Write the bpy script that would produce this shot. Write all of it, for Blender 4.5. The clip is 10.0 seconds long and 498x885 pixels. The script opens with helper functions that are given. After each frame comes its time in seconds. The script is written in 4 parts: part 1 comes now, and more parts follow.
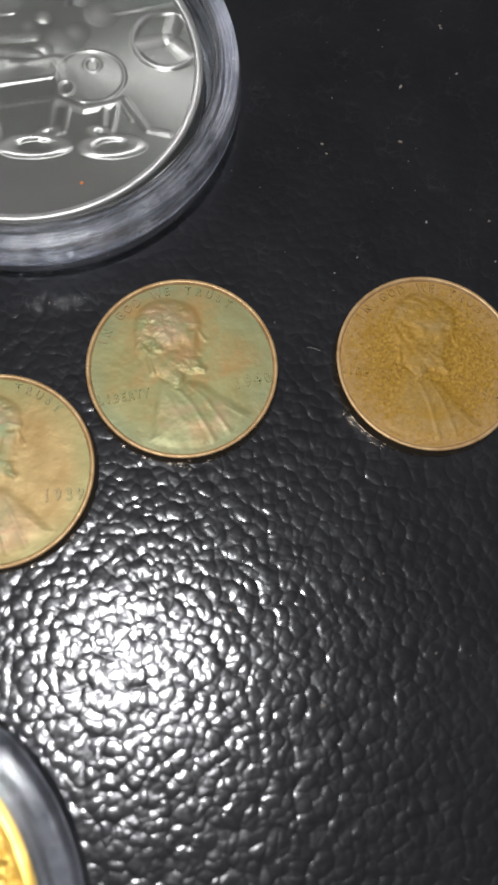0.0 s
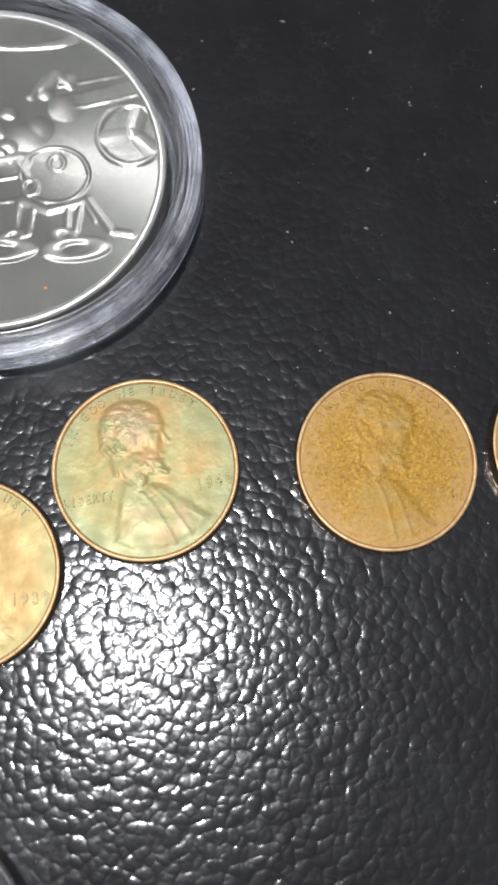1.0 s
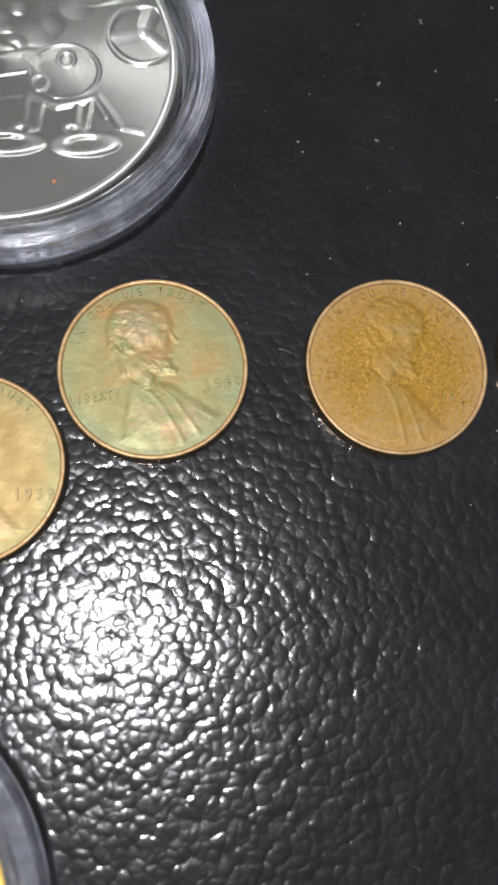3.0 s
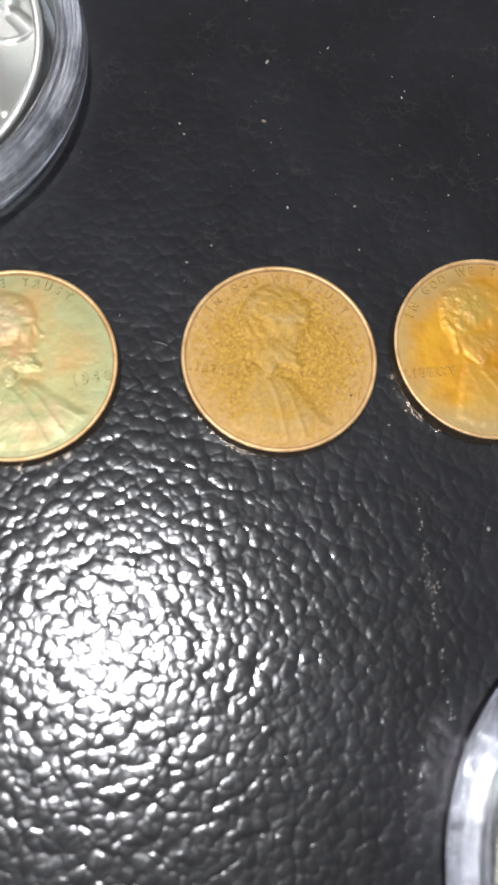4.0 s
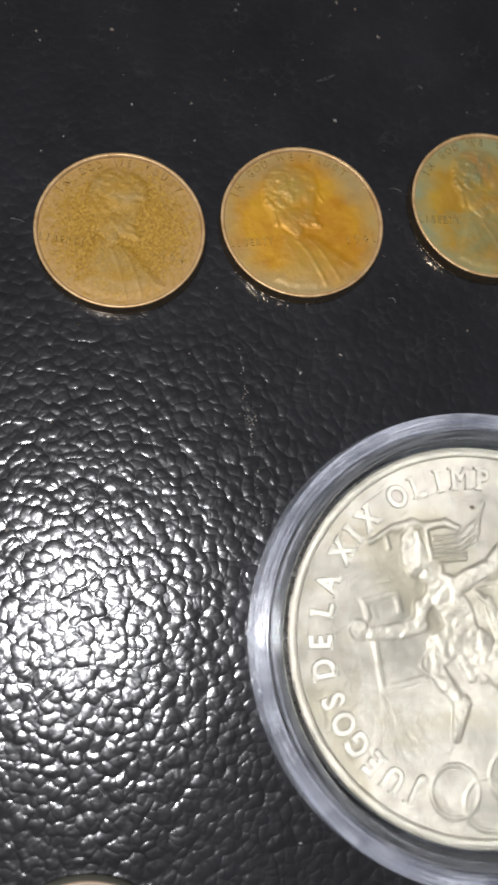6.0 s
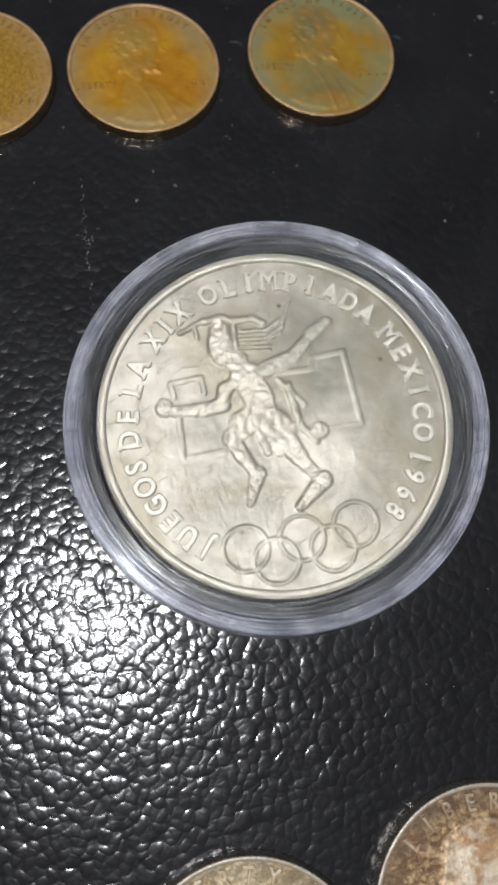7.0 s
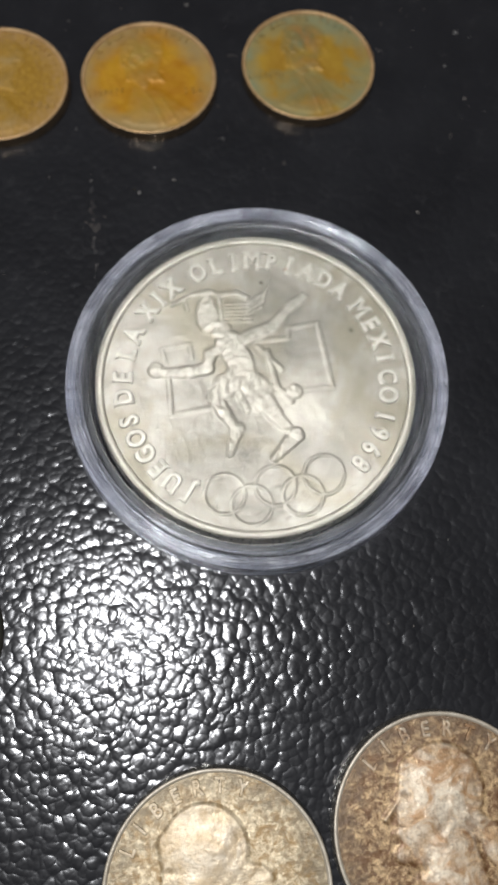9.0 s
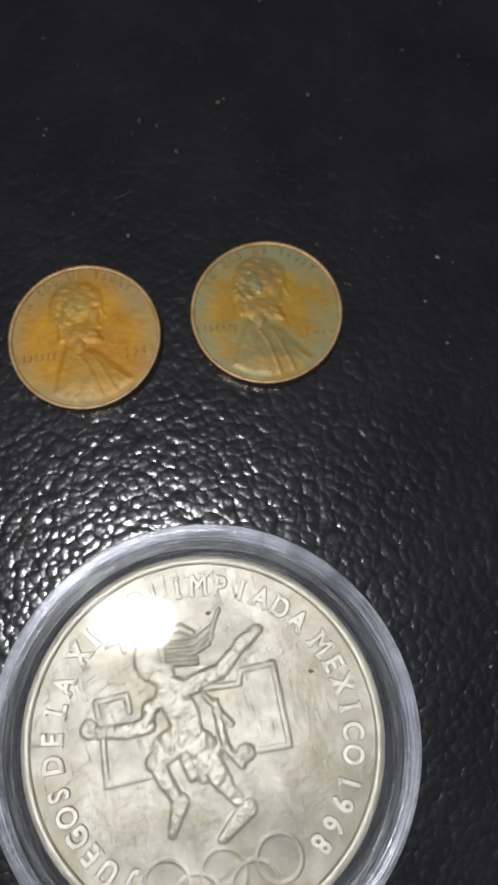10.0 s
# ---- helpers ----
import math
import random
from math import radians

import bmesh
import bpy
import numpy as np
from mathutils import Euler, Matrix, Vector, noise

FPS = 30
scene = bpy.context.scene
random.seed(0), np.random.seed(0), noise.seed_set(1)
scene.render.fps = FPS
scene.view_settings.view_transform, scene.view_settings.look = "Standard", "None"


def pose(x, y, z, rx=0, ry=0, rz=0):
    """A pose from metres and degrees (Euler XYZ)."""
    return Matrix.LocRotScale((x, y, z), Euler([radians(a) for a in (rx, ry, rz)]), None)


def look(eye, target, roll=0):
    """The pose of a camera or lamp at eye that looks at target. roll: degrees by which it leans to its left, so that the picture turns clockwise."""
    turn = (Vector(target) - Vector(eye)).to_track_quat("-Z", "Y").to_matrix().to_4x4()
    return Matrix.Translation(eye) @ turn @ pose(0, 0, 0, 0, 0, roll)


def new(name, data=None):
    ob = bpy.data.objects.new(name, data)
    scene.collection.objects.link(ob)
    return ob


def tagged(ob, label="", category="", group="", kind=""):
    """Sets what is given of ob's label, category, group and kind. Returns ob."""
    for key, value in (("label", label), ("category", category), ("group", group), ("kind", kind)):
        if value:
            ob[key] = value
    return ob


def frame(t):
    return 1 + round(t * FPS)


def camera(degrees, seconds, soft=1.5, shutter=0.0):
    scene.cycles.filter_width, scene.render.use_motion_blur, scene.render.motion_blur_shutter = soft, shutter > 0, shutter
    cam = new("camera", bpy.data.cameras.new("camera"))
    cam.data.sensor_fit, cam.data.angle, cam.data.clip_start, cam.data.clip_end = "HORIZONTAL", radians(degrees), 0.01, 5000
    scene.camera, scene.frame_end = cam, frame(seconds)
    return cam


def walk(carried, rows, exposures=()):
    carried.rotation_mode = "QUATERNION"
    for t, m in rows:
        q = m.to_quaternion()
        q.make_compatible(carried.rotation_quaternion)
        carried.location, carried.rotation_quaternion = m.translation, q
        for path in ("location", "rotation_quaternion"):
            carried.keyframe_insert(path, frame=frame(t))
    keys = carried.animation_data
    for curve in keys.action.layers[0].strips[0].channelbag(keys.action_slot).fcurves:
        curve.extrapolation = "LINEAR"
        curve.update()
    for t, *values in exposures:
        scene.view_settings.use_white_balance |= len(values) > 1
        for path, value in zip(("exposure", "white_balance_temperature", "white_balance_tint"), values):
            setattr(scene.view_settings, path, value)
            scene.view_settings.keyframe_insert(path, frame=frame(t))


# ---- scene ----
cam = camera(35.98, 10.0, soft=3.0)
walk(cam, [
    (0.0, pose(-0.02347, -0.02860, 0.07210, 15.97, -3.78, -1.32)),
    (0.5, pose(-0.01525, -0.01717, 0.07755, 13.59, -1.27, -1.33)),
    (1.0, pose(-0.01825, -0.01565, 0.07797, 13.00, -2.78, -1.13)),
    (1.5, pose(-0.02014, -0.02061, 0.07708, 13.87, -2.23, -0.88)),
    (2.0, pose(-0.02530, -0.02335, 0.08507, 13.41, -3.35, -0.54)),
    (2.2, pose(-0.02856, -0.02311, 0.08088, 13.62, -3.75, -0.52)),
    (3.3, pose(-0.01377, -0.02621, 0.07418, 13.40, -4.47, -0.72)),
    (3.5, pose(-0.00950, -0.02617, 0.07417, 14.17, -3.64, -1.01)),
    (4.0, pose(-0.00915, -0.02559, 0.07001, 14.15, -4.51, -1.76)),
    (4.5, pose(-0.00596, -0.02783, 0.07227, 14.08, -3.21, -1.77)),
    (5.0, pose(0.00352, -0.02855, 0.07359, 15.64, -4.50, -3.01)),
    (5.2, pose(0.00244, -0.02793, 0.07568, 15.10, -5.29, -3.26)),
    (6.3, pose(0.00386, -0.05391, 0.08285, 12.70, -6.41, -3.62)),
    (6.5, pose(0.01113, -0.06195, 0.08484, 13.35, -5.18, -3.73)),
    (7.0, pose(0.02424, -0.06782, 0.08376, 13.93, -4.00, -3.16)),
    (7.5, pose(0.02323, -0.07689, 0.08734, 14.86, -3.19, -2.46)),
    (8.0, pose(0.02899, -0.07759, 0.08653, 15.56, -2.15, -2.03)),
    (8.5, pose(0.02940, -0.07831, 0.08808, 15.93, -2.09, -1.77)),
    (9.0, pose(0.02919, -0.07843, 0.09102, 16.10, -1.95, -1.75)),
    (9.5, pose(0.03525, -0.05936, 0.09401, 15.37, -0.85, -2.35)),
    (10.0, pose(0.04003, -0.03383, 0.09068, 12.88, 0.42, -2.57)),
], exposures=[(0.0, 0.1), (0.5, 0.45), (1.0, 0.68), (1.5, 0.62), (2.0, 0.42), (3.5, 0.55), (4.0, 0.95), (4.5, 0.78), (5.2, 0.7), (6.3, 0.12), (7.5, -0.1), (9.0, -0.03), (9.5, 0.08), (10.0, -0.3)])
cam.data.dof.use_dof = True
cam.data.dof.focus_distance = 0.081
cam.data.dof.aperture_fstop = 32.0

# ---- world and light ----
world = bpy.data.worlds.new("room_light")
scene.world = world
world.use_nodes = True
world.node_tree.nodes["Background"].inputs[0].default_value = (0.75, 0.85, 1.0, 1)
world.node_tree.nodes["Background"].inputs[1].default_value = 0.03

# Added fixed overhead light; it stands in for the flash beside the lens.
lamp = bpy.data.lights.new("flash_stand_in_light", "AREA")
lamp.shape, lamp.size, lamp.energy, lamp.color = "DISK", 0.08, 16.4, (0.955, 0.965, 1.0)
lamp_ob = new("flash_stand_in_light", lamp)
lamp_ob.matrix_world = look((-0.165, -0.033, 1.45), (0.0, -0.03, 0.0))


# ---- materials ----
class Mat:
    """A node material with a Principled shader and short ways to add nodes."""

    def __init__(self, name):
        self.m = bpy.data.materials.new(name)
        self.m.use_nodes = True
        self.nt = self.m.node_tree
        self.b = self.nt.nodes["Principled BSDF"]
        self.tc = self.nt.nodes.new("ShaderNodeTexCoord")

    def put(self, socket, value):
        if isinstance(value, bpy.types.NodeSocket):
            self.nt.links.new(value, socket)
        elif isinstance(value, tuple) and len(value) == 3 and socket.type == "RGBA":
            socket.default_value = (*value, 1)
        else:
            socket.default_value = value

    def set(self, **kw):
        for k, v in kw.items():
            self.put(self.b.inputs[k.replace("_", " ")], v)
        return self

    def obj(self):
        return self.tc.outputs["Object"]

    def noise(self, scale, detail=4.0, rough=0.55, vec=None, distort=0.0):
        n = self.nt.nodes.new("ShaderNodeTexNoise")
        self.put(n.inputs["Vector"], vec or self.obj())
        self.put(n.inputs["Scale"], scale)
        self.put(n.inputs["Detail"], detail)
        self.put(n.inputs["Roughness"], rough)
        self.put(n.inputs["Distortion"], distort)
        return n.outputs["Fac"]

    def voronoi(self, scale, feature="F1", vec=None, rnd=1.0):
        n = self.nt.nodes.new("ShaderNodeTexVoronoi")
        n.feature = feature
        self.put(n.inputs["Vector"], vec or self.obj())
        self.put(n.inputs["Scale"], scale)
        self.put(n.inputs["Randomness"], rnd)
        return n.outputs["Distance"]

    def ramp(self, fac, *stops):
        n = self.nt.nodes.new("ShaderNodeValToRGB")
        e = n.color_ramp.elements
        while len(e) < len(stops):
            e.new(0.5)
        for el, (p, c) in zip(e, stops):
            el.position = p
            el.color = (*c, 1) if isinstance(c, tuple) else (c, c, c, 1)
        self.put(n.inputs[0], fac)
        return n.outputs[0]

    def math(self, op, a, b=0.0, clamp=False):
        n = self.nt.nodes.new("ShaderNodeMath")
        n.operation, n.use_clamp = op, clamp
        self.put(n.inputs[0], a)
        self.put(n.inputs[1], b)
        return n.outputs[0]

    def mix(self, fac, a, b, blend="MIX"):
        n = self.nt.nodes.new("ShaderNodeMix")
        n.data_type, n.blend_type = "RGBA", blend
        self.put(n.inputs[0], fac)
        self.put(n.inputs[6], a)
        self.put(n.inputs[7], b)
        return n.outputs[2]

    def xyz(self):
        n = self.nt.nodes.new("ShaderNodeSeparateXYZ")
        self.put(n.inputs[0], self.obj())
        return n.outputs

    def radius(self):
        x, y, _ = self.xyz()
        return self.math("SQRT", self.math("ADD", self.math("MULTIPLY", x, x), self.math("MULTIPLY", y, y)))

    def moved(self, offset):
        n = self.nt.nodes.new("ShaderNodeVectorMath")
        self.put(n.inputs[0], self.obj())
        n.inputs[1].default_value = offset
        return n.outputs[0]

    def bump(self, height, dist, strength=1.0):
        n = self.nt.nodes.new("ShaderNodeBump")
        n.inputs["Distance"].default_value = dist
        n.inputs["Strength"].default_value = strength
        self.put(n.inputs["Height"], height)
        self.put(self.b.inputs["Normal"], n.outputs[0])
        return self


def leather_material():
    k = Mat("black_grained_leatherette")
    warp = k.nt.nodes.new("ShaderNodeVectorMath")
    warp.operation = "MULTIPLY_ADD"
    wn = k.nt.nodes.new("ShaderNodeTexNoise")
    k.put(wn.inputs["Vector"], k.obj())
    k.put(wn.inputs["Scale"], 520.0)
    k.put(wn.inputs["Detail"], 2.0)
    k.put(warp.inputs[0], wn.outputs["Color"])
    warp.inputs[1].default_value = (0.0014, 0.0014, 0.0)
    k.put(warp.inputs[2], k.obj())
    v = warp.outputs[0]
    pebble = k.nt.nodes.new("ShaderNodeTexVoronoi")
    pebble.feature = "SMOOTH_F1"
    k.put(pebble.inputs["Vector"], v)
    k.put(pebble.inputs["Scale"], 1000.0)
    k.put(pebble.inputs["Smoothness"], 0.34)
    d = pebble.outputs["Distance"]
    seam = k.voronoi(1000.0, "DISTANCE_TO_EDGE", v)
    # Paler seam lines: glints from the seams' slopes, put into the base colour.
    seam_glint = k.math("MULTIPLY", k.ramp(seam, (0.0, 1.0), (0.03, 0.5), (0.07, 0.0)), k.ramp(k.noise(260.0, 4.0), (0.50, 0.0), (0.68, 1.0)))
    crack = k.ramp(seam, (0.0, 0.0), (0.06, 0.55), (0.16, 1.0))
    h = k.math("MULTIPLY", k.math("MULTIPLY", d, d), -0.56)
    h = k.math("ADD", h, k.math("MULTIPLY", crack, 0.020))
    h = k.math("ADD", h, k.math("MULTIPLY", k.noise(620.0, 1.0, 0.4), 0.32))
    h = k.math("ADD", h, k.math("MULTIPLY", k.noise(1500.0, 2.0), 0.035))
    h = k.math("ADD", h, k.math("MULTIPLY", k.noise(5200.0, 2.0), 0.011))
    k.set(Base_Color=k.mix(seam_glint, k.ramp(k.noise(60.0, 5.0), (0.3, (0.013, 0.0132, 0.015)), (0.7, (0.021, 0.0215, 0.024))), (0.034, 0.034, 0.036)),
          Roughness=k.ramp(k.noise(400.0, 3.0), (0.3, 0.135), (0.7, 0.20)))
    k.put(k.b.inputs["Coat Roughness"], k.b.inputs["Roughness"].links[0].from_socket)
    k.nt.links.remove(k.b.inputs["Roughness"].links[0])
    k.set(Roughness=0.42, Specular_IOR_Level=0.07, Coat_Weight=0.68, Coat_IOR=1.5)
    k.bump(h, 0.000116)
    k.put(k.b.inputs["Coat Normal"], k.b.inputs["Normal"].links[0].from_socket)
    return k.m


def metal(name, dark, light, rough=0.4, scale=300.0, patina=None, edge=None, seed=0.0, grain=0.00002, R=0.0095, metallic=0.22, high=None, low=None, z0=0.0, z1=1.0, spread=0.12, lustre=0.0, blotch=1.1, scratch=0.0):
    """A toned coin metal: mottled colour, an optional second tarnish, a tarnish that gathers towards the rim, wear,
    toning and pale frost on the raised parts, and the cartwheel lustre of struck metal.
    """
    k = Mat(name)
    v = k.moved((seed, seed * 1.7, 0))
    col = k.ramp(k.noise(scale, 7.0, 0.65, v, 0.4), (0.5 - spread, dark), (0.5 + spread, light))
    if patina:
        col = k.mix(k.ramp(k.noise(scale * 0.45, 6.0, 0.62, k.moved((seed + 3.1, 0, 0)), 0.8), (0.48, 0.0), (0.60, 0.85)), col, patina)
    if edge:
        r = k.math("ADD", k.radius(), k.math("MULTIPLY", k.math("SUBTRACT", k.noise(scale * 0.6, 4.0, 0.6, v), 0.5), R * 1.1))
        f = k.math("MULTIPLY", k.math("SUBTRACT", r, R * 0.62), 1 / (R * 0.38), True)
        col = k.mix(k.math("MULTIPLY", f, 0.85), col, edge)
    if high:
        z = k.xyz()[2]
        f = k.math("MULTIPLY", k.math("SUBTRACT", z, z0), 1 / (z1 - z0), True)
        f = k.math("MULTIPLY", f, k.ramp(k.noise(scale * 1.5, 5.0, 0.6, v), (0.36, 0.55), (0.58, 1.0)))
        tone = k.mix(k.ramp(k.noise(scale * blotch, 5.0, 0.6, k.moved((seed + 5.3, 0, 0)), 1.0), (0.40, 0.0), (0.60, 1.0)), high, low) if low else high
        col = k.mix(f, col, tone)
    k.set(Base_Color=col, Metallic=metallic, Specular_IOR_Level=0.35, Roughness=rough if lustre else k.ramp(k.noise(scale * 3, 1.5, 0.4, v), (0.3, rough - 0.05), (0.7, rough + 0.06)))
    if lustre:
        t = k.nt.nodes.new("ShaderNodeTangent")
        t.direction_type, t.axis = "RADIAL", "Z"
        k.set(Anisotropic=lustre, Tangent=t.outputs[0])
    relief = k.math("ADD", k.noise(scale * 8, 5.0, 0.65, v), k.math("MULTIPLY", k.noise(scale * 2.2, 3.0), 1.5))
    if scratch:  # hairlines that run two ways
        x, y, z = k.xyz()
        for a, b in ((0.8, 0.6), (-0.35, 0.94)):
            c = k.nt.nodes.new("ShaderNodeCombineXYZ")
            k.put(c.inputs[0], k.math("MULTIPLY", k.math("ADD", k.math("MULTIPLY", x, a), k.math("MULTIPLY", y, b)), 260.0))
            k.put(c.inputs[1], k.math("MULTIPLY", k.math("SUBTRACT", k.math("MULTIPLY", y, a), k.math("MULTIPLY", x, b)), 7000.0))
            relief = k.math("ADD", relief, k.math("MULTIPLY", k.ramp(k.noise(1.0, 2.0, 0.5, c.outputs[0], 0.3), (0.60, 0.0), (0.72, 1.0)), scratch))
    k.bump(relief, grain)
    return k.m


def round_coords(k, across, along, up):
    """Coordinates that run across, along and up a turned thing, for streaks that follow its turning."""
    x, y, z = k.xyz()
    c = k.nt.nodes.new("ShaderNodeCombineXYZ")
    k.put(c.inputs[0], k.math("MULTIPLY", k.radius(), across))
    k.put(c.inputs[1], k.math("MULTIPLY", k.math("ARCTAN2", y, x), along))
    k.put(c.inputs[2], k.math("MULTIPLY", z, up))
    return c.outputs[0]


def clear_plastic():
    k = Mat("clear_acrylic")
    streak = k.noise(1.0, 4.0, 0.6, round_coords(k, 8000.0, 2.5, 3600.0))
    fine = k.noise(1.0, 3.0, 0.7, round_coords(k, 9000.0, 30.0, 6000.0))
    blocks = k.noise(1.0, 3.0, 0.6, round_coords(k, 300.0, 7.0, 200.0))
    # Pale, cloudier streaks stand in for light reflected inside the clear plastic.
    inner_glare = k.math("ADD", k.math("MULTIPLY", streak, 0.5), k.math("ADD", k.math("MULTIPLY", fine, 0.2), k.math("MULTIPLY", blocks, 0.3)))
    k.set(Base_Color=k.ramp(inner_glare, (0.35, (0.80, 0.84, 0.96)), (0.62, (0.94, 0.95, 1.0))), Roughness=k.ramp(fine, (0.35, 0.05), (0.65, 0.14)), IOR=1.49,
          Transmission_Weight=k.ramp(inner_glare, (0.40, 0.985), (0.49, 0.91), (0.60, 0.60)))
    k.bump(k.math("ADD", streak, k.noise(900.0, 3.0)), 0.000025)
    return k.m


def pane_plastic():
    k = Mat("clear_acrylic_pane")
    k.set(Base_Color=(0.97, 0.98, 1.0), Roughness=0.025, IOR=1.3, Transmission_Weight=1.0)
    return k.m


def plaster(name, c):
    k = Mat(name)
    k.set(Base_Color=k.ramp(k.noise(8.0, 6.0), (0.3, tuple(0.85 * x for x in c)), (0.7, c)), Roughness=0.9)
    k.bump(k.noise(120.0, 4.0), 0.002)
    return k.m


def inner_plastic():
    k = Mat("clear_blue_tinged_acrylic")
    streak = k.noise(1.0, 4.0, 0.6, round_coords(k, 6000.0, 3.0, 2500.0))
    k.set(Base_Color=(0.93, 0.95, 0.98), Roughness=0.10, IOR=1.47, Transmission_Weight=k.ramp(streak, (0.42, 0.98), (0.66, 0.78)))
    k.bump(k.math("ADD", streak, k.noise(500.0, 3.0)), 0.00005)
    return k.m


LEATHER = leather_material()
INNER = inner_plastic()
CLEAR, PANE = clear_plastic(), pane_plastic()


# ---- building helpers ----
def link(name, me, material, parent=None, label="", smooth=True):
    if smooth:
        me.shade_smooth()
    if not me.materials:
        me.materials.append(material)
    ob = new(name, me)
    if me.materials[0] != material:
        ob.material_slots[0].link = "OBJECT"
        ob.material_slots[0].material = material
    if parent:
        ob.parent = parent
    if label:
        tagged(ob, label)
    return ob


def lathe(name, profile, seg=128, close=False):
    """A mesh turned round z from (radius, height) pairs in metres."""
    verts, faces, n = [], [], len(profile)
    for i in range(seg):
        a = 2 * math.pi * i / seg
        verts += [(r * math.cos(a), r * math.sin(a), z) for r, z in profile]
    for i in range(seg):
        j = (i + 1) % seg
        for k in range(n if close else n - 1):
            l = (k + 1) % n
            faces.append((i * n + k, j * n + k, j * n + l, i * n + l))
    me = bpy.data.meshes.new(name)
    me.from_pydata(verts, [], faces)
    bm = bmesh.new()
    bm.from_mesh(me)
    bmesh.ops.remove_doubles(bm, verts=bm.verts, dist=1e-7)
    bmesh.ops.recalc_face_normals(bm, faces=bm.faces)
    bm.to_mesh(me)
    bm.free()
    return me


def rounded(points, radius, steps=4):
    """A closed profile with its corners rounded."""
    out, n = [], len(points)
    for i in range(n):
        p, a, b = Vector(points[i]), Vector(points[i - 1]), Vector(points[(i + 1) % n])
        d = min(radius, (a - p).length * 0.45, (b - p).length * 0.45)
        s, e = p + (a - p).normalized() * d, p + (b - p).normalized() * d
        for k in range(steps + 1):
            t = k / steps
            out.append(tuple((1 - t) ** 2 * s + 2 * t * (1 - t) * p + t * t * e))
    return out


def field(name, R, n, fn, scale):
    """A round face as a fine grid, raised by fn over coordinates that run from -1 to 1 across the coin."""
    g = np.linspace(-R, R, n)
    X, Y = np.meshgrid(g, g)
    Z = fn(X / scale, Y / scale)
    inside = X ** 2 + Y ** 2 <= R * R
    quad = inside[:-1, :-1] & inside[1:, :-1] & inside[:-1, 1:] & inside[1:, 1:]
    idx = np.arange(n * n).reshape(n, n)
    faces = np.stack([idx[:-1, :-1][quad], idx[:-1, 1:][quad], idx[1:, 1:][quad], idx[1:, :-1][quad]], 1)
    used = np.unique(faces)
    remap = np.zeros(n * n, int)
    remap[used] = np.arange(len(used))
    verts = np.stack([X.ravel(), Y.ravel(), Z.ravel()], 1)[used]
    me = bpy.data.meshes.new(name)
    me.from_pydata(verts.tolist(), [], remap[faces].tolist())
    return me


def ell(x, y, cx, cy, a, b, turn=0.0):
    c, s = math.cos(radians(turn)), math.sin(radians(turn))
    u, v = (x - cx) * c + (y - cy) * s, -(x - cx) * s + (y - cy) * c
    return (np.sqrt((u / a) ** 2 + (v / b) ** 2) - 1) * min(a, b)


def bar(x, y, x0, y0, x1, y1, w, w1=None):
    dx, dy = x1 - x0, y1 - y0
    t = np.clip(((x - x0) * dx + (y - y0) * dy) / (dx * dx + dy * dy), 0, 1)
    return np.hypot(x - x0 - t * dx, y - y0 - t * dy) - (w + ((w1 if w1 is not None else w) - w) * t)


def hoop(x, y, cx, cy, a, b, w, turn=0.0):
    return np.abs(ell(x, y, cx, cy, a, b, turn)) - w


def blend(k, *ds):
    d = ds[0]
    for e in ds[1:]:
        h = np.clip(0.5 + 0.5 * (e - d) / k, 0, 1)
        d = e + (d - e) * h - k * h * (1 - h)
    return d


def dome(d, w, h):
    t = np.clip(-d / w, 0, 1)
    return h * np.sqrt(1 - (1 - t) ** 2)


def rough(x, y, freq, seed, octaves=3):
    """Smooth random lumps between -1 and 1, with finer ones added."""
    out, amp, total = 0 * x, 1.0, 0.0
    for o in range(octaves):
        g = np.random.RandomState(seed + o).uniform(-1, 1, (64, 64))
        u, v = (x + 3) * freq, (y + 3) * freq
        i, j = np.floor(u).astype(int), np.floor(v).astype(int)
        a, b = u - i, v - j
        a, b = a * a * (3 - 2 * a), b * b * (3 - 2 * b)
        i, j = i % 63, j % 63
        out = out + amp * ((g[i, j] * (1 - a) + g[i + 1, j] * a) * (1 - b) + (g[i, j + 1] * (1 - a) + g[i + 1, j + 1] * a) * b)
        total, amp, freq = total + amp, amp * 0.55, freq * 2.1
    return out / total * 1.6


def soft(d, w, h):
    """A gently shouldered rise inside a form."""
    t = np.clip(-d / w, 0, 1)
    return h * t * t * (3 - 2 * t)


GLYPHS = {}


def glyph(ch, bold=0.0):
    """The solid of one letter of the built-in font, 1 high."""
    if (ch, bold) not in GLYPHS:
        cu = bpy.data.curves.new("glyph", "FONT")
        cu.body, cu.size, cu.extrude, cu.bevel_depth, cu.resolution_u = ch, 1.0, 0.06 - bold, 0.03 + bold, 3
        cu.align_x = "CENTER"
        ob = bpy.data.objects.new("glyph", cu)
        scene.collection.objects.link(ob)
        me = ob.to_mesh()
        GLYPHS[ch, bold] = ([v.co.copy() for v in me.vertices], [tuple(p.vertices) for p in me.polygons])
        ob.to_mesh_clear()
        bpy.data.objects.remove(ob)
        bpy.data.curves.remove(cu)
    return GLYPHS[ch, bold]


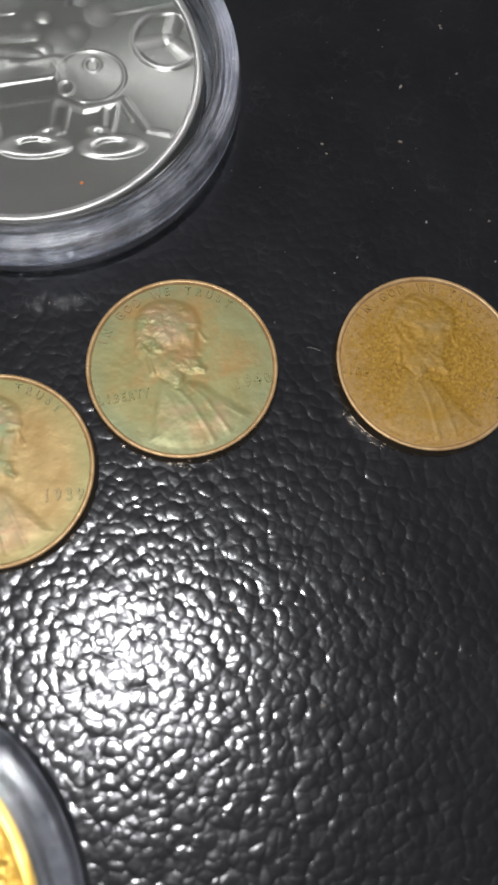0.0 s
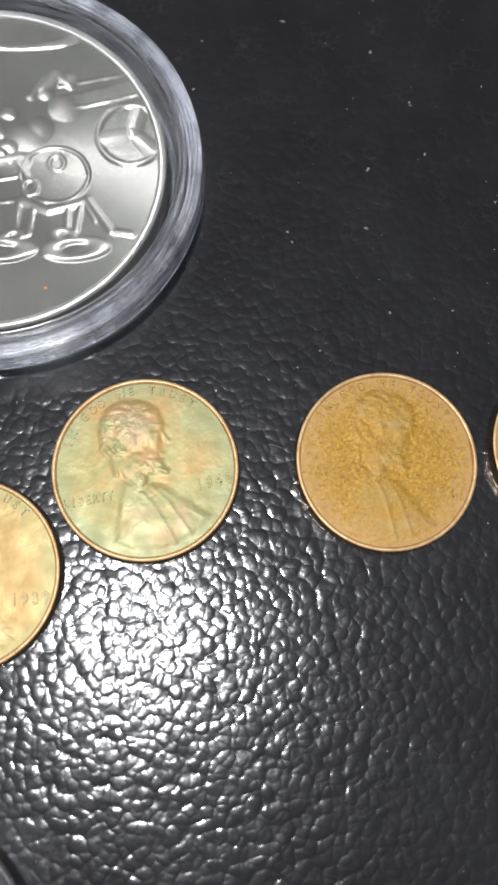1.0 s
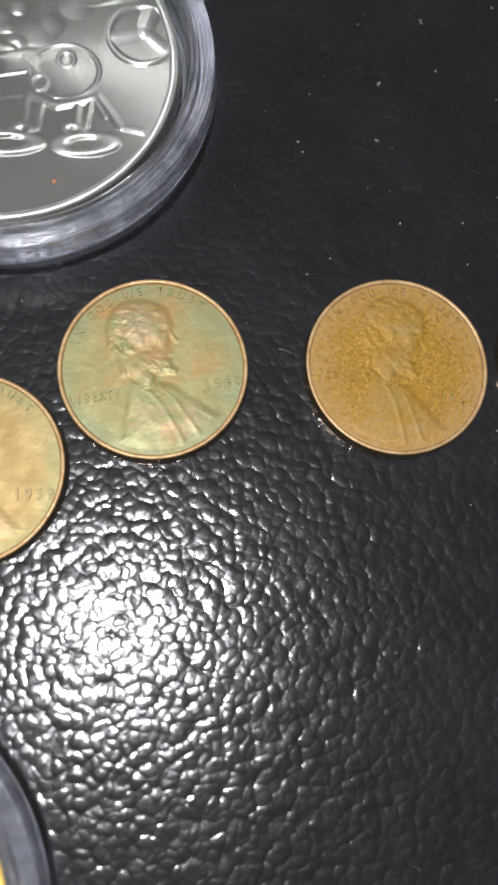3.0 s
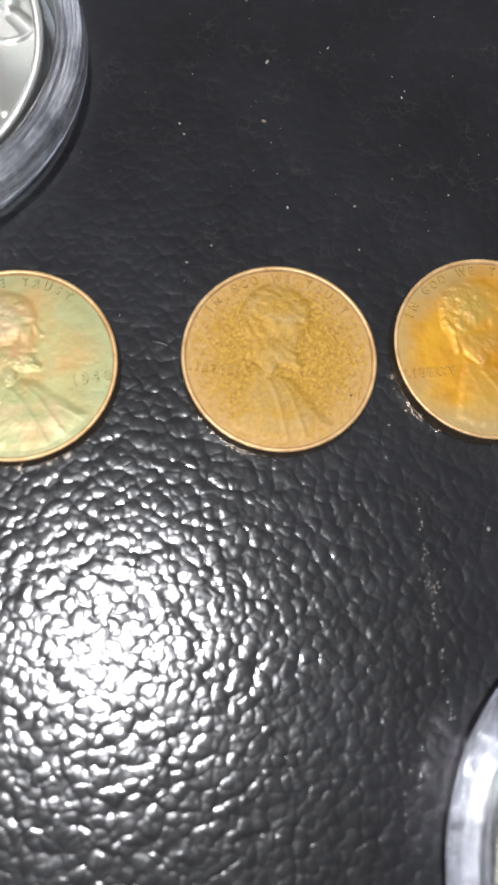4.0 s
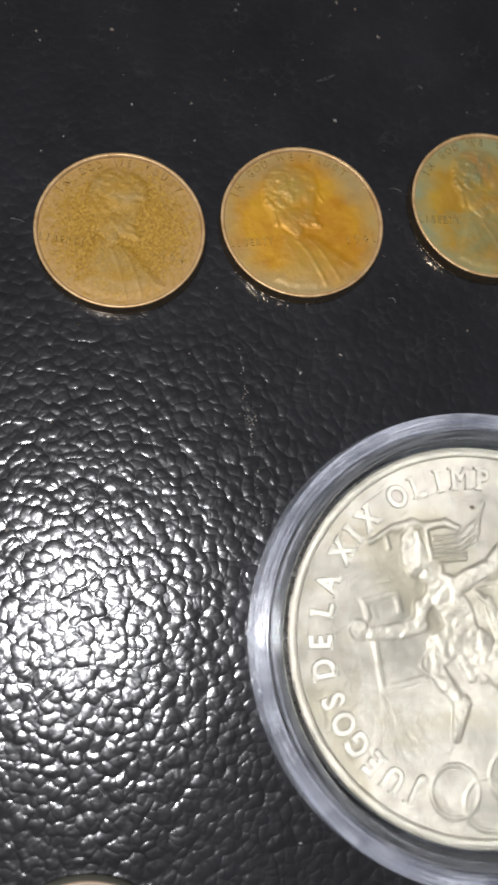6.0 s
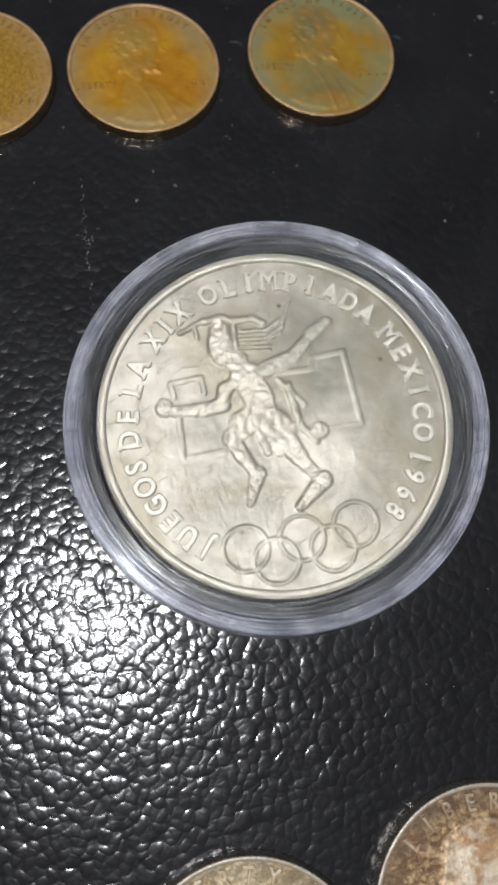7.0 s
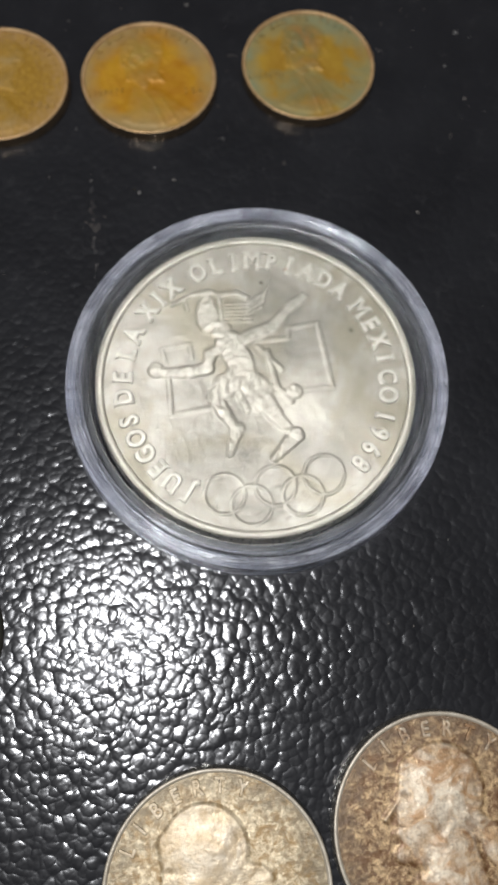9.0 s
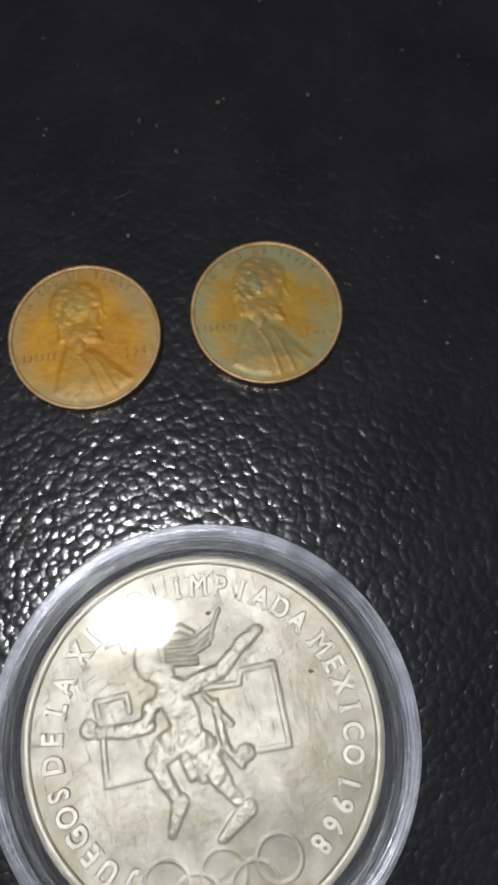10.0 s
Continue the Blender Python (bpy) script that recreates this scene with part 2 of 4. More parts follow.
def letters(name, items, height=0.00012, z=0.0, bold=0.0):
    """One mesh of raised letters. items: (letter, x, y, turn in degrees, size, width factor)."""
    verts, faces = [], []
    for ch, x, y, turn, size, wide in items:
        if ch == " ":
            continue
        vs, fs = glyph(ch, bold)
        c, s = math.cos(radians(turn)), math.sin(radians(turn))
        base = len(verts)
        for v in vs:
            u, w = v.x * size * wide, (v.y - 0.35) * size
            verts.append((x + u * c - w * s, y + u * s + w * c, z + v.z / 0.09 * height))
        faces += [tuple(i + base for i in f) for f in fs]
    me = bpy.data.meshes.new(name)
    me.from_pydata(verts, [], faces)
    return me


def arc_text(text, r, a0, a1, size, wide=1.0):
    """Letters with their feet towards the middle, from the angle a0 clockwise to a1."""
    out, n = [], max(len(text) - 1, 1)
    for i, ch in enumerate(text):
        a = a0 + (a1 - a0) * i / n
        out.append((ch, r * math.cos(radians(a)), r * math.sin(radians(a)), a - 90, size, wide))
    return out


def row_text(text, x, y, step, size, turn=0.0, wide=1.0):
    c, s = math.cos(radians(turn)), math.sin(radians(turn))
    return [(ch, x + i * step * c, y + i * step * s, turn, size, wide) for i, ch in enumerate(text)]


def thing(name, m, label, category, group=""):
    ob = new(name)
    ob.empty_display_size = 0.005
    ob.matrix_world = m
    return tagged(ob, label, category, group)


def blank_profile(R, T, rim, field_z, edge=0.0002):
    """Half section of a coin's body: flat underside, bevelled edge, raised rim and the wall down to the field."""
    return [(0.0, 0.0), (R - edge * 1.9, 0.0), (R - edge * 1.6, edge * 0.6), (R - edge * 1.6, T - edge * 0.6),
            (R - edge * 1.9, T), (R - rim + edge, T), (R - rim, T - edge * 0.6), (R - rim - 0.00012, field_z), (R - rim - 0.0002, field_z - 0.0002)]


def edge_band(name, R, T, edge, reeds=0):
    """The rounded outer edge of a coin, plain or reeded, with a slight draft added to throw glints."""
    pts = [(R - edge * 1.6, T - edge * 0.1)]
    for i in range(9):
        t = 1 - i / 8
        pts.append((R + 0.0001 - 0.00009 * t - 0.00012 * t * t, edge * 0.9 + t * (T - edge * 1.6)))
    pts.append((R - edge, edge * 0.15))
    me = lathe(name, pts, reeds * 2 if reeds else 128)
    if reeds:
        for v in me.vertices:
            if round(math.atan2(v.co.y, v.co.x) / math.pi * reeds) % 2:
                v.co.x, v.co.y = v.co.x * 0.9945, v.co.y * 0.9945
    return me


# ---- the room and the table ----
def box(name, x0, y0, z0, x1, y1, z1):
    bm = bmesh.new()
    bmesh.ops.create_cube(bm, size=1.0)
    for v in bm.verts:
        v.co = ((x0 + x1) / 2 + v.co.x * (x1 - x0), (y0 + y1) / 2 + v.co.y * (y1 - y0), (z0 + z1) / 2 + v.co.z * (z1 - z0))
    me = bpy.data.meshes.new(name)
    bm.to_mesh(me)
    bm.free()
    return me


WALL, CEIL = plaster("warm_wall_paint", (0.42, 0.36, 0.32)), plaster("ceiling_paint", (0.6, 0.6, 0.6))
for nm, b, mt in (("ceiling", (-1.6, -1.6, 1.60, 1.6, 1.6, 1.65), CEIL),
                  ("wall_north", (-1.6, 1.6, -0.03, 1.6, 1.7, 1.60), WALL), ("wall_south", (-1.6, -1.7, -0.03, 1.6, -1.6, 1.60), WALL),
                  ("wall_east", (1.6, -1.7, -0.03, 1.7, 1.7, 1.60), WALL), ("wall_west", (-1.7, -1.7, -0.03, -1.6, 1.7, 1.60), WALL)):
    tagged(link(nm, box(nm, *b), mt, smooth=False), "plain painted room surface", nm.split("_")[0], kind="structure")

top = box("tabletop", -1.6, -1.6, -0.03, 1.6, 1.6, 0.0)
tagged(link("tabletop", top, LEATHER, smooth=False), "black pebble-grained leatherette table surface with glossy grain", "table top", kind="structure")


# ---- pennies ----
PR, PT, PF = 0.009525, 0.00152, 0.00122


def bust_right(x, y):
    """A plain head and shoulders in low relief, turned to the right."""
    c, n = math.cos(radians(10)), math.sin(radians(10))
    x, y = x * c - y * n, x * n + y * c
    cranium = blend(0.05, ell(x, y, -0.17, 0.45, 0.37, 0.33, 8), ell(x, y, -0.30, 0.28, 0.22, 0.26))
    face = blend(0.04, bar(x, y, 0.03, 0.56, 0.05, 0.16, 0.15, 0.14), ell(x, y, 0.155, 0.49, 0.05, 0.04), bar(x, y, 0.15, 0.42, 0.235, 0.30, 0.03, 0.04))
    jaw = blend(0.04, ell(x, y, 0.05, 0.05, 0.17, 0.15), bar(x, y, 0.10, 0.0, 0.22, -0.03, 0.09, 0.06), ell(x, y, -0.13, 0.06, 0.26, 0.17), ell(x, y, 0.17, 0.16, 0.06, 0.045))
    head = blend(0.04, cranium, face, jaw)
    nape = bar(x, y, -0.36, 0.16, -0.30, -0.06, 0.07)

    def below(x0, y0, x1, y1):
        d = math.hypot(x1 - x0, y1 - y0)
        return ((y - y0) * (x1 - x0) - (x - x0) * (y1 - y0)) / d

    coat = np.maximum(np.maximum(below(-0.27, -0.10, 0.22, -0.16), below(0.22, -0.16, 0.80, -0.56)), below(-0.36, -0.90, -0.27, -0.10))
    coat = np.maximum(coat, np.hypot(x, y) - 0.89)
    head = blend(0.03, head, nape, bar(x, y, -0.16, 0.0, -0.06, -0.13, 0.15, 0.12))
    h = np.maximum(0.40 * soft(head, 0.08, 1.0) + 0.60 * soft(head, 0.32, 1.0), 0.28 * soft(coat, 0.09, 1.0) + 0.32 * soft(coat, 0.30, 1.0))
    inside = np.clip(-(head + 0.01) / 0.05, 0, 1)
    hair = inside * np.clip((0.02 - x + (y - 0.45) * 0.55) / 0.10, 0, 1) * np.clip((y - 0.04) / 0.15, 0, 1)
    beard = inside * np.clip((0.14 - y) / 0.10, 0, 1) * np.clip((x + 0.20) / 0.12, 0, 1)
    lock = np.sin(34 * (0.45 * x + 0.9 * y) + 5 * rough(x, y, 4, 2, 2))
    h = h + hair * (0.06 * lock + 0.20 * rough(0.7 * x + 0.5 * y, 0.9 * y - 0.4 * x, 13, 3)) + beard * (0.06 * np.sin(30 * (x + 0.6 * y) + 4 * rough(x, y, 5, 4, 2)) + 0.12 * rough(x, y, 18, 5))
    h = h + inside * 0.10 * rough(x, y, 5, 9, 2)
    # hollows of the eye, the cheek and the temple, and a soft ear
    for cx, cy, a, b, turn, k in ((0.09, 0.42, 0.085, 0.045, 12, 0.22), (0.02, 0.24, 0.07, 0.12, 25, 0.16), (0.04, 0.56, 0.06, 0.05, 0, 0.08), (0.15, 0.115, 0.07, 0.02, 8, 0.18), (-0.20, 0.06, 0.05, 0.08, 20, 0.12)):
        h = h - k * soft(ell(x, y, cx, cy, a, b, turn), min(a, b), 1.0)
    h = h + 0.10 * soft(ell(x, y, -0.14, 0.29, 0.045, 0.08, 12), 0.04, 1.0) + 0.12 * soft(bar(x, y, 0.04, 0.485, 0.17, 0.475, 0.02), 0.025, 1.0)
    drape = 0.0 * x
    for x0, y0, x1, y1, w, k in ((-0.12, -0.17, 0.10, -0.42, 0.05, 0.26), (0.10, -0.42, 0.36, -0.86, 0.05, 0.26), (0.06, -0.19, 0.24, -0.36, 0.04, 0.18), (0.24, -0.36, 0.50, -0.74, 0.045, 0.22),
                                 (0.42, -0.42, 0.68, -0.57, 0.02, 0.12), (-0.20, -0.25, 0.0, -0.60, 0.05, 0.10)):
        drape = np.maximum(drape, soft(bar(x, y, x0, y0, x1, y1, w), w * 1.3, k))
    h = h + drape * (0.58 + 0.45 * rough(x, y, 5, 17, 2)) * np.clip(-coat / 0.03, 0, 1) * np.clip((head + 0.01) / 0.03, 0, 1) + 0.06 * np.clip(-coat / 0.05, 0, 1) * rough(x, y, 7, 12)
    h = h + 0.03 * rough(x, y, 14, 21)
    return PF + 0.00026 * h


PENNY_FACE = field("obverse", PR - 0.00048, 260, bust_right, PR)
PENNY_BLANK = lathe("blank", blank_profile(PR, PT, 0.0005, PF, 0.00009))
PENNY_EDGE = edge_band("edge", PR, PT, 0.00009)
MOTTO = letters("motto", arc_text("IN GOD WE TRUST", 0.0083, 152, 46, 0.00125, 0.8), 0.00014, PF)
LIBERTY = letters("liberty", row_text("LIBERTY", -0.0084, -0.0021, 0.00074, 0.00125, 0, 0.8), 0.00014, PF)


def penny(x, y, turn, face, rim, label, date="", writing=True):
    p = thing("penny", pose(x / 1000, y / 1000, 0.00005, 0, 0, turn), label, "coin", "copper pennies")
    link("blank", PENNY_BLANK, rim, p, "brassy worn rim" if writing else "")
    link("edge", PENNY_EDGE, BRONZE_EDGE if writing else face, p, "shiny copper edge")
    struck = link("obverse" if writing else "reverse", PENNY_FACE if writing else GRAIN_FACE, face, p)
    if writing:
        for nm, me in (("motto", MOTTO), ("liberty_lettering", LIBERTY)):
            link(nm, me, face, struck)
    if date:
        link("date", letters("date", row_text(date, 0.0050, -0.0026, 0.00102, 0.0016, 2, 0.8), 0.00014, PF), face, struck)
    return p


RIM = metal("worn_bronze_rim", (0.50, 0.30, 0.13), (0.68, 0.46, 0.23), 0.4, 500, metallic=0.3)
BRONZE_EDGE = metal("polished_bronze_edge", (0.80, 0.56, 0.32), (0.92, 0.72, 0.48), 0.14, 700, metallic=1.0)
Z0, Z1 = PF + 0.00004, PF + 0.00022
TAN = metal("tan_toned_bronze", (0.42, 0.27, 0.09), (0.52, 0.37, 0.15), 0.47, 200, seed=0.1, edge=(0.33, 0.32, 0.13), high=(0.58, 0.37, 0.24), low=(0.26, 0.33, 0.17), z0=Z0, z1=Z1, spread=0.16)
GREEN = metal("green_toned_bronze", (0.32, 0.26, 0.09), (0.37, 0.345, 0.15), 0.47, 200, patina=(0.44, 0.25, 0.08), seed=0.2, edge=(0.265, 0.30, 0.16), high=(0.48, 0.33, 0.19), low=(0.29, 0.33, 0.15), z0=Z0, z1=Z1)
BROWN = metal("brown_toned_bronze", (0.25, 0.12, 0.010), (0.54, 0.32, 0.045), 0.45, 3100, patina=(0.36, 0.19, 0.012), seed=0.3, edge=(0.45, 0.275, 0.105), grain=0.000022, high=(0.42, 0.235, 0.035), low=(0.40, 0.27, 0.10), blotch=0.08, z0=Z0, z1=Z1, spread=0.12)
ORANGE = metal("orange_toned_bronze", (0.46, 0.20, 0.008), (0.57, 0.295, 0.016), 0.46, 240, seed=0.4, edge=(0.36, 0.27, 0.12), high=(0.43, 0.25, 0.06), low=(0.40, 0.26, 0.05), z0=Z0, z1=Z1)
TEAL = metal("blue_green_and_orange_toned_bronze", (0.38, 0.205, 0.02), (0.45, 0.27, 0.03), 0.46, 240, patina=(0.30, 0.26, 0.10), seed=0.5, edge=(0.24, 0.28, 0.17), high=(0.36, 0.20, 0.06), low=(0.20, 0.19, 0.08), z0=Z0, z1=Z1)
PINK = metal("pink_and_grey_green_toned_bronze", (0.46, 0.27, 0.17), (0.42, 0.38, 0.29), 0.5, 200, patina=(0.27, 0.32, 0.20), seed=0.6, edge=(0.36, 0.36, 0.29), high=(0.50, 0.38, 0.28), z0=Z0, z1=Z1)


def ears(x, y):
    """Two curved ears of grain near the rim, in worn low relief."""
    h = 0 * x
    for side in (-1, 1):
        for i in range(9):
            a = radians(-48 + 11 * i)
            cx, cy = side * 0.70 * math.cos(a), 0.70 * math.sin(a)
            h = np.maximum(h, dome(ell(x, y, cx, cy, 0.055, 0.10, side * math.degrees(a) + side * 18), 0.05, 0.8))
        h = np.maximum(h, dome(bar(x, y, side * 0.42, -0.62, side * 0.70, 0.0, 0.02), 0.02, 0.4))
    return PF + 0.00010 * h + 0.00005 * rough(x, y, 5, 41) + 0.00003 * rough(x, y, 14, 43)


GRAIN_FACE = field("reverse", PR - 0.00048, 150, ears, PR)


penny(-42.3, -10.9, 1, TAN, RIM, "tan worn bronze penny dated 1939 lying on black leatherette", "1939")
penny(-24.7, -0.6, 10, GREEN, RIM, "green-toned bronze penny dated 1940 lying on black leatherette", "1940")
penny(0.0, 0.0, -9, BROWN, RIM, "grainy brown bronze penny dated 1941 lying on black leatherette", "1941")
penny(20.6, 1.0, 4, ORANGE, RIM, "orange-toned bronze penny dated 1941 lying on black leatherette", "1941")
penny(43.2, 3.2, -2, TEAL, RIM, "bronze penny with blue-green edge toning and orange middle", "I---")
penny(-5.2, -74.7, 4, PINK, PINK, "pinkish bronze penny showing its worn grey-green reverse", writing=False)


# ---- quarters ----
QR, QT, QF = 0.01213, 0.00175, 0.00148


def bust_left(x, y):
    """A plain head in low relief, turned to the left."""
    skull = blend(0.06, ell(x, y, 0.0, 0.34, 0.40, 0.41, 12), ell(x, y, -0.14, 0.10, 0.30, 0.36, -8))
    face = blend(0.05, bar(x, y, -0.30, 0.52, -0.34, 0.20, 0.09, 0.06), bar(x, y, -0.37, 0.28, -0.52, 0.10, 0.04, 0.045), ell(x, y, -0.42, -0.02, 0.07, 0.04), ell(x, y, -0.36, -0.18, 0.13, 0.10), bar(x, y, -0.30, 0.0, -0.20, -0.18, 0.14))
    curls = blend(0.05, ell(x, y, 0.34, 0.0, 0.20, 0.13, -25), ell(x, y, 0.42, -0.16, 0.15, 0.10, -35))
    head = blend(0.06, skull, face, curls)
    neck = blend(0.06, bar(x, y, 0.0, -0.1, 0.06, -0.64, 0.28, 0.36), bar(x, y, 0.42, -0.20, 0.52, -0.42, 0.09, 0.05))
    d = blend(0.05, head, neck)
    h = 0.45 * soft(d, 0.05, 1.0) + 0.55 * soft(d, 0.34, 1.0)
    hair = np.clip(-(head + 0.02) / 0.06, 0, 1) * np.clip((x + 0.16 - 0.30 * y) / 0.14, 0, 1)
    h = h + hair * (0.09 * np.sin(15 * x - 17 * y + 3 * rough(x, y, 4, 2, 2)) + 0.10 * rough(x, y, 11, 6))
    for cx, cy, a, b, turn, k in ((-0.33, 0.28, 0.09, 0.05, -15, 0.22), (-0.40, 0.035, 0.07, 0.02, 0, 0.16), (-0.18, -0.02, 0.10, 0.16, 15, 0.12), (-0.24, -0.32, 0.16, 0.06, 20, 0.20)):
        h = h - k * soft(ell(x, y, cx, cy, a, b, turn), min(a, b), 1.0)
    h = h + 0.07 * np.clip(-d / 0.1, 0, 1) * rough(x, y, 5, 4, 2) + 0.022 * rough(x, y, 24, 8)
    return QF + 0.00036 * h


QUARTER_FACE = field("obverse", QR - 0.00043, 220, bust_left, QR)
QUARTER_BLANK = lathe("blank", blank_profile(QR, QT, 0.0005, QF, 0.00009))
QUARTER_EDGE = edge_band("edge", QR, QT, 0.00009, 119)
Q_LIBERTY = letters("liberty", arc_text("LIBERTY", 0.0103, 138, 56, 0.0023, 0.8), 0.00018, QF, 0.015)
SILVER_RIM = metal("worn_silver_rim", (0.52, 0.45, 0.34), (0.72, 0.65, 0.53), 0.36, 600)

SILVER_EDGE = metal("reeded_silver_edge", (0.55, 0.50, 0.42), (0.75, 0.70, 0.60), 0.28, 700, metallic=0.9)


def quarter(x, y, turn, face, label):
    p = thing("quarter", pose(x / 1000, y / 1000, 0.00005, 0, 0, turn), label, "coin", "toned silver quarters")
    link("blank", QUARTER_BLANK, SILVER_RIM, p, "bright worn silver rim")
    link("edge", QUARTER_EDGE, SILVER_EDGE, p, "reeded silver edge")
    struck = link("obverse", QUARTER_FACE, face, p)
    link("liberty_lettering", Q_LIBERTY, face, struck)
    return p


ZQ0, ZQ1 = QF + 0.00007, QF + 0.00028
quarter(28.3, -101.2, 18, metal("grey_tan_toned_silver", (0.40, 0.29, 0.16), (0.95, 0.80, 0.54), 0.36, 1500, patina=(0.36, 0.22, 0.08), seed=0.7, R=QR, metallic=0.2, edge=(0.21, 0.165, 0.10), spread=0.11, grain=0.00002, high=(0.92, 0.79, 0.60), low=(0.74, 0.57, 0.36), blotch=0.25, z0=ZQ0, z1=ZQ1),
        "silver quarter with pale tan and grey toning on black leatherette")
quarter(52.7, -96.2, 0, metal("brown_toned_silver", (0.17, 0.09, 0.04), (0.74, 0.52, 0.28), 0.36, 1400, patina=(0.16, 0.07, 0.025), seed=0.8, R=QR, metallic=0.2, edge=(0.15, 0.10, 0.06), spread=0.12, grain=0.00002, high=(0.94, 0.82, 0.63), low=(0.50, 0.29, 0.14), blotch=0.25, z0=ZQ0, z1=ZQ1),
        "silver quarter with heavy brown toning and pale head")


# ---- coins in capsules ----
def capsule(x, y, R, inner, height, label):
    c = thing("coin_capsule", pose(x / 1000, y / 1000, 0.00005), label, "coin capsule", "round coin capsules")
    R, inner, H = R / 1000, inner / 1000, height / 1000
    def crown(r0, r1, z, tilt):
        """A gently domed annular top with turning marks, from the outer radius to the inner."""
        c, half, n = (r0 + r1) / 2, (r1 - r0) / 2, 30
        rad = half / math.sin(radians(tilt))
        turned = lambda u: 0.000009 * math.cos(2 * math.pi * (u + half) / 0.00034) + 0.000004 * math.cos(2 * math.pi * (u + half) / 0.00019)
        return [(c + half * t / n, z - rad + math.sqrt(rad * rad - (half * t / n) ** 2) + turned(half * t / n)) for t in range(n, -n - 1, -1)]

    wall = [(R - 0.0004 * (t / 6) ** 2, H * (0.50 + 0.42 * t / 6)) for t in range(7)]
    outer = rounded([(R - 0.0024, 0.0), (R - 0.0017, 0.0), (R - 0.0014, 0.0006), (R - 0.0005, H * 0.40), (R - 0.0007, H * 0.44), (R - 0.0006, H * 0.48)] + wall, 0.00022, 3)
    outer = [p for p in outer if p[1] < H * 0.92 or p[0] > R - 0.0005] + crown(R - 0.0016, R - 0.00045, H * 0.968, 13)
    wall_ob = link("outer_wall", lathe("outer_wall", outer, 160, True), CLEAR, c, "clear acrylic outer wall with pale streaks for inner reflections")
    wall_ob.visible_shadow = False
    step = rounded([(inner, 0.0), (R - 0.00245, 0.0), (R - 0.00175, H * 0.90)], 0.00015)
    step = [p for p in step if p[1] < H * 0.86 and not (p[0] < R - 0.0025 and p[1] > H * 0.1)] + crown(inner + 0.0001, R - 0.00185, H * 0.93, 10) + [(inner, H * 0.85)]
    ring = link("inner_ring", lathe("inner_ring", step, 160, True), INNER, c, "clear acrylic inner ring")
    grip = lathe("grip_ring", rounded([(R - 0.0011, H * 0.30), (R - 0.00055, H * 0.30), (R - 0.0003, H * 0.47), (R - 0.0009, H * 0.47)], 0.0001, 2), 500, True)
    for v in grip.vertices:
        if round(math.atan2(v.co.y, v.co.x) / (2 * math.pi) * 500) % 2:
            v.co.x, v.co.y = v.co.x * 0.994, v.co.y * 0.994
    link("grip_ring", grip, CLEAR, wall_ob, "finely ribbed clear ring")
    tooth = lathe("serration", rounded([(R - 0.00225, H * 0.93), (R - 0.00195, H * 0.93), (R - 0.00195, H * 0.955), (R - 0.00225, H * 0.955)], 0.00008, 2), 320, True)
    for v in tooth.vertices:
        a = round(math.atan2(v.co.y, v.co.x) / (2 * math.pi) * 320)
        v.co.z += 0.0002 * (a % 2)
    link("serration", tooth, CLEAR, ring, "fine toothed clear ring")
    lid = rounded([(0.00001, H * 0.87), (inner + 0.0002, H * 0.87), (inner + 0.0002, H * 0.87 + 0.0007), (0.00001, H * 0.87 + 0.0007)], 0.0001, 2)
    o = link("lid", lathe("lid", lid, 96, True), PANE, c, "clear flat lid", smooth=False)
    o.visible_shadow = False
    base = lathe("base", rounded([(0.00001, 0.0002), (inner - 0.0001, 0.0002), (inner - 0.0001, 0.0014), (0.00001, 0.0014)], 0.0001, 2), 96, True)
    link("base", base, INNER, c, smooth=False)
    return c


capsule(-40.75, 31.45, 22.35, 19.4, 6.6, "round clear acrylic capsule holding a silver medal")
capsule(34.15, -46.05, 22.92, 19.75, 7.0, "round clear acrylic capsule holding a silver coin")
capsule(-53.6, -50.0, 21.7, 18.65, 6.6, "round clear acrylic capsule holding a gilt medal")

SILVER = metal("bright_silver", (0.215, 0.2, 0.163), (0.38, 0.355, 0.288), 0.40, 160, patina=(0.235, 0.212, 0.150), seed=1.1, R=0.019, metallic=0.46, grain=0.000055, high=(0.39, 0.364, 0.295), z0=0.0023, z1=0.00248, lustre=0.6, scratch=0.5)
FROSTED = metal("frosted_silver", (0.37, 0.345, 0.285), (0.47, 0.44, 0.37), 0.46, 900, seed=1.3, R=0.019, metallic=0.4, grain=0.00003)
SR, ST, SF = 0.01925, 0.0026, 0.00225


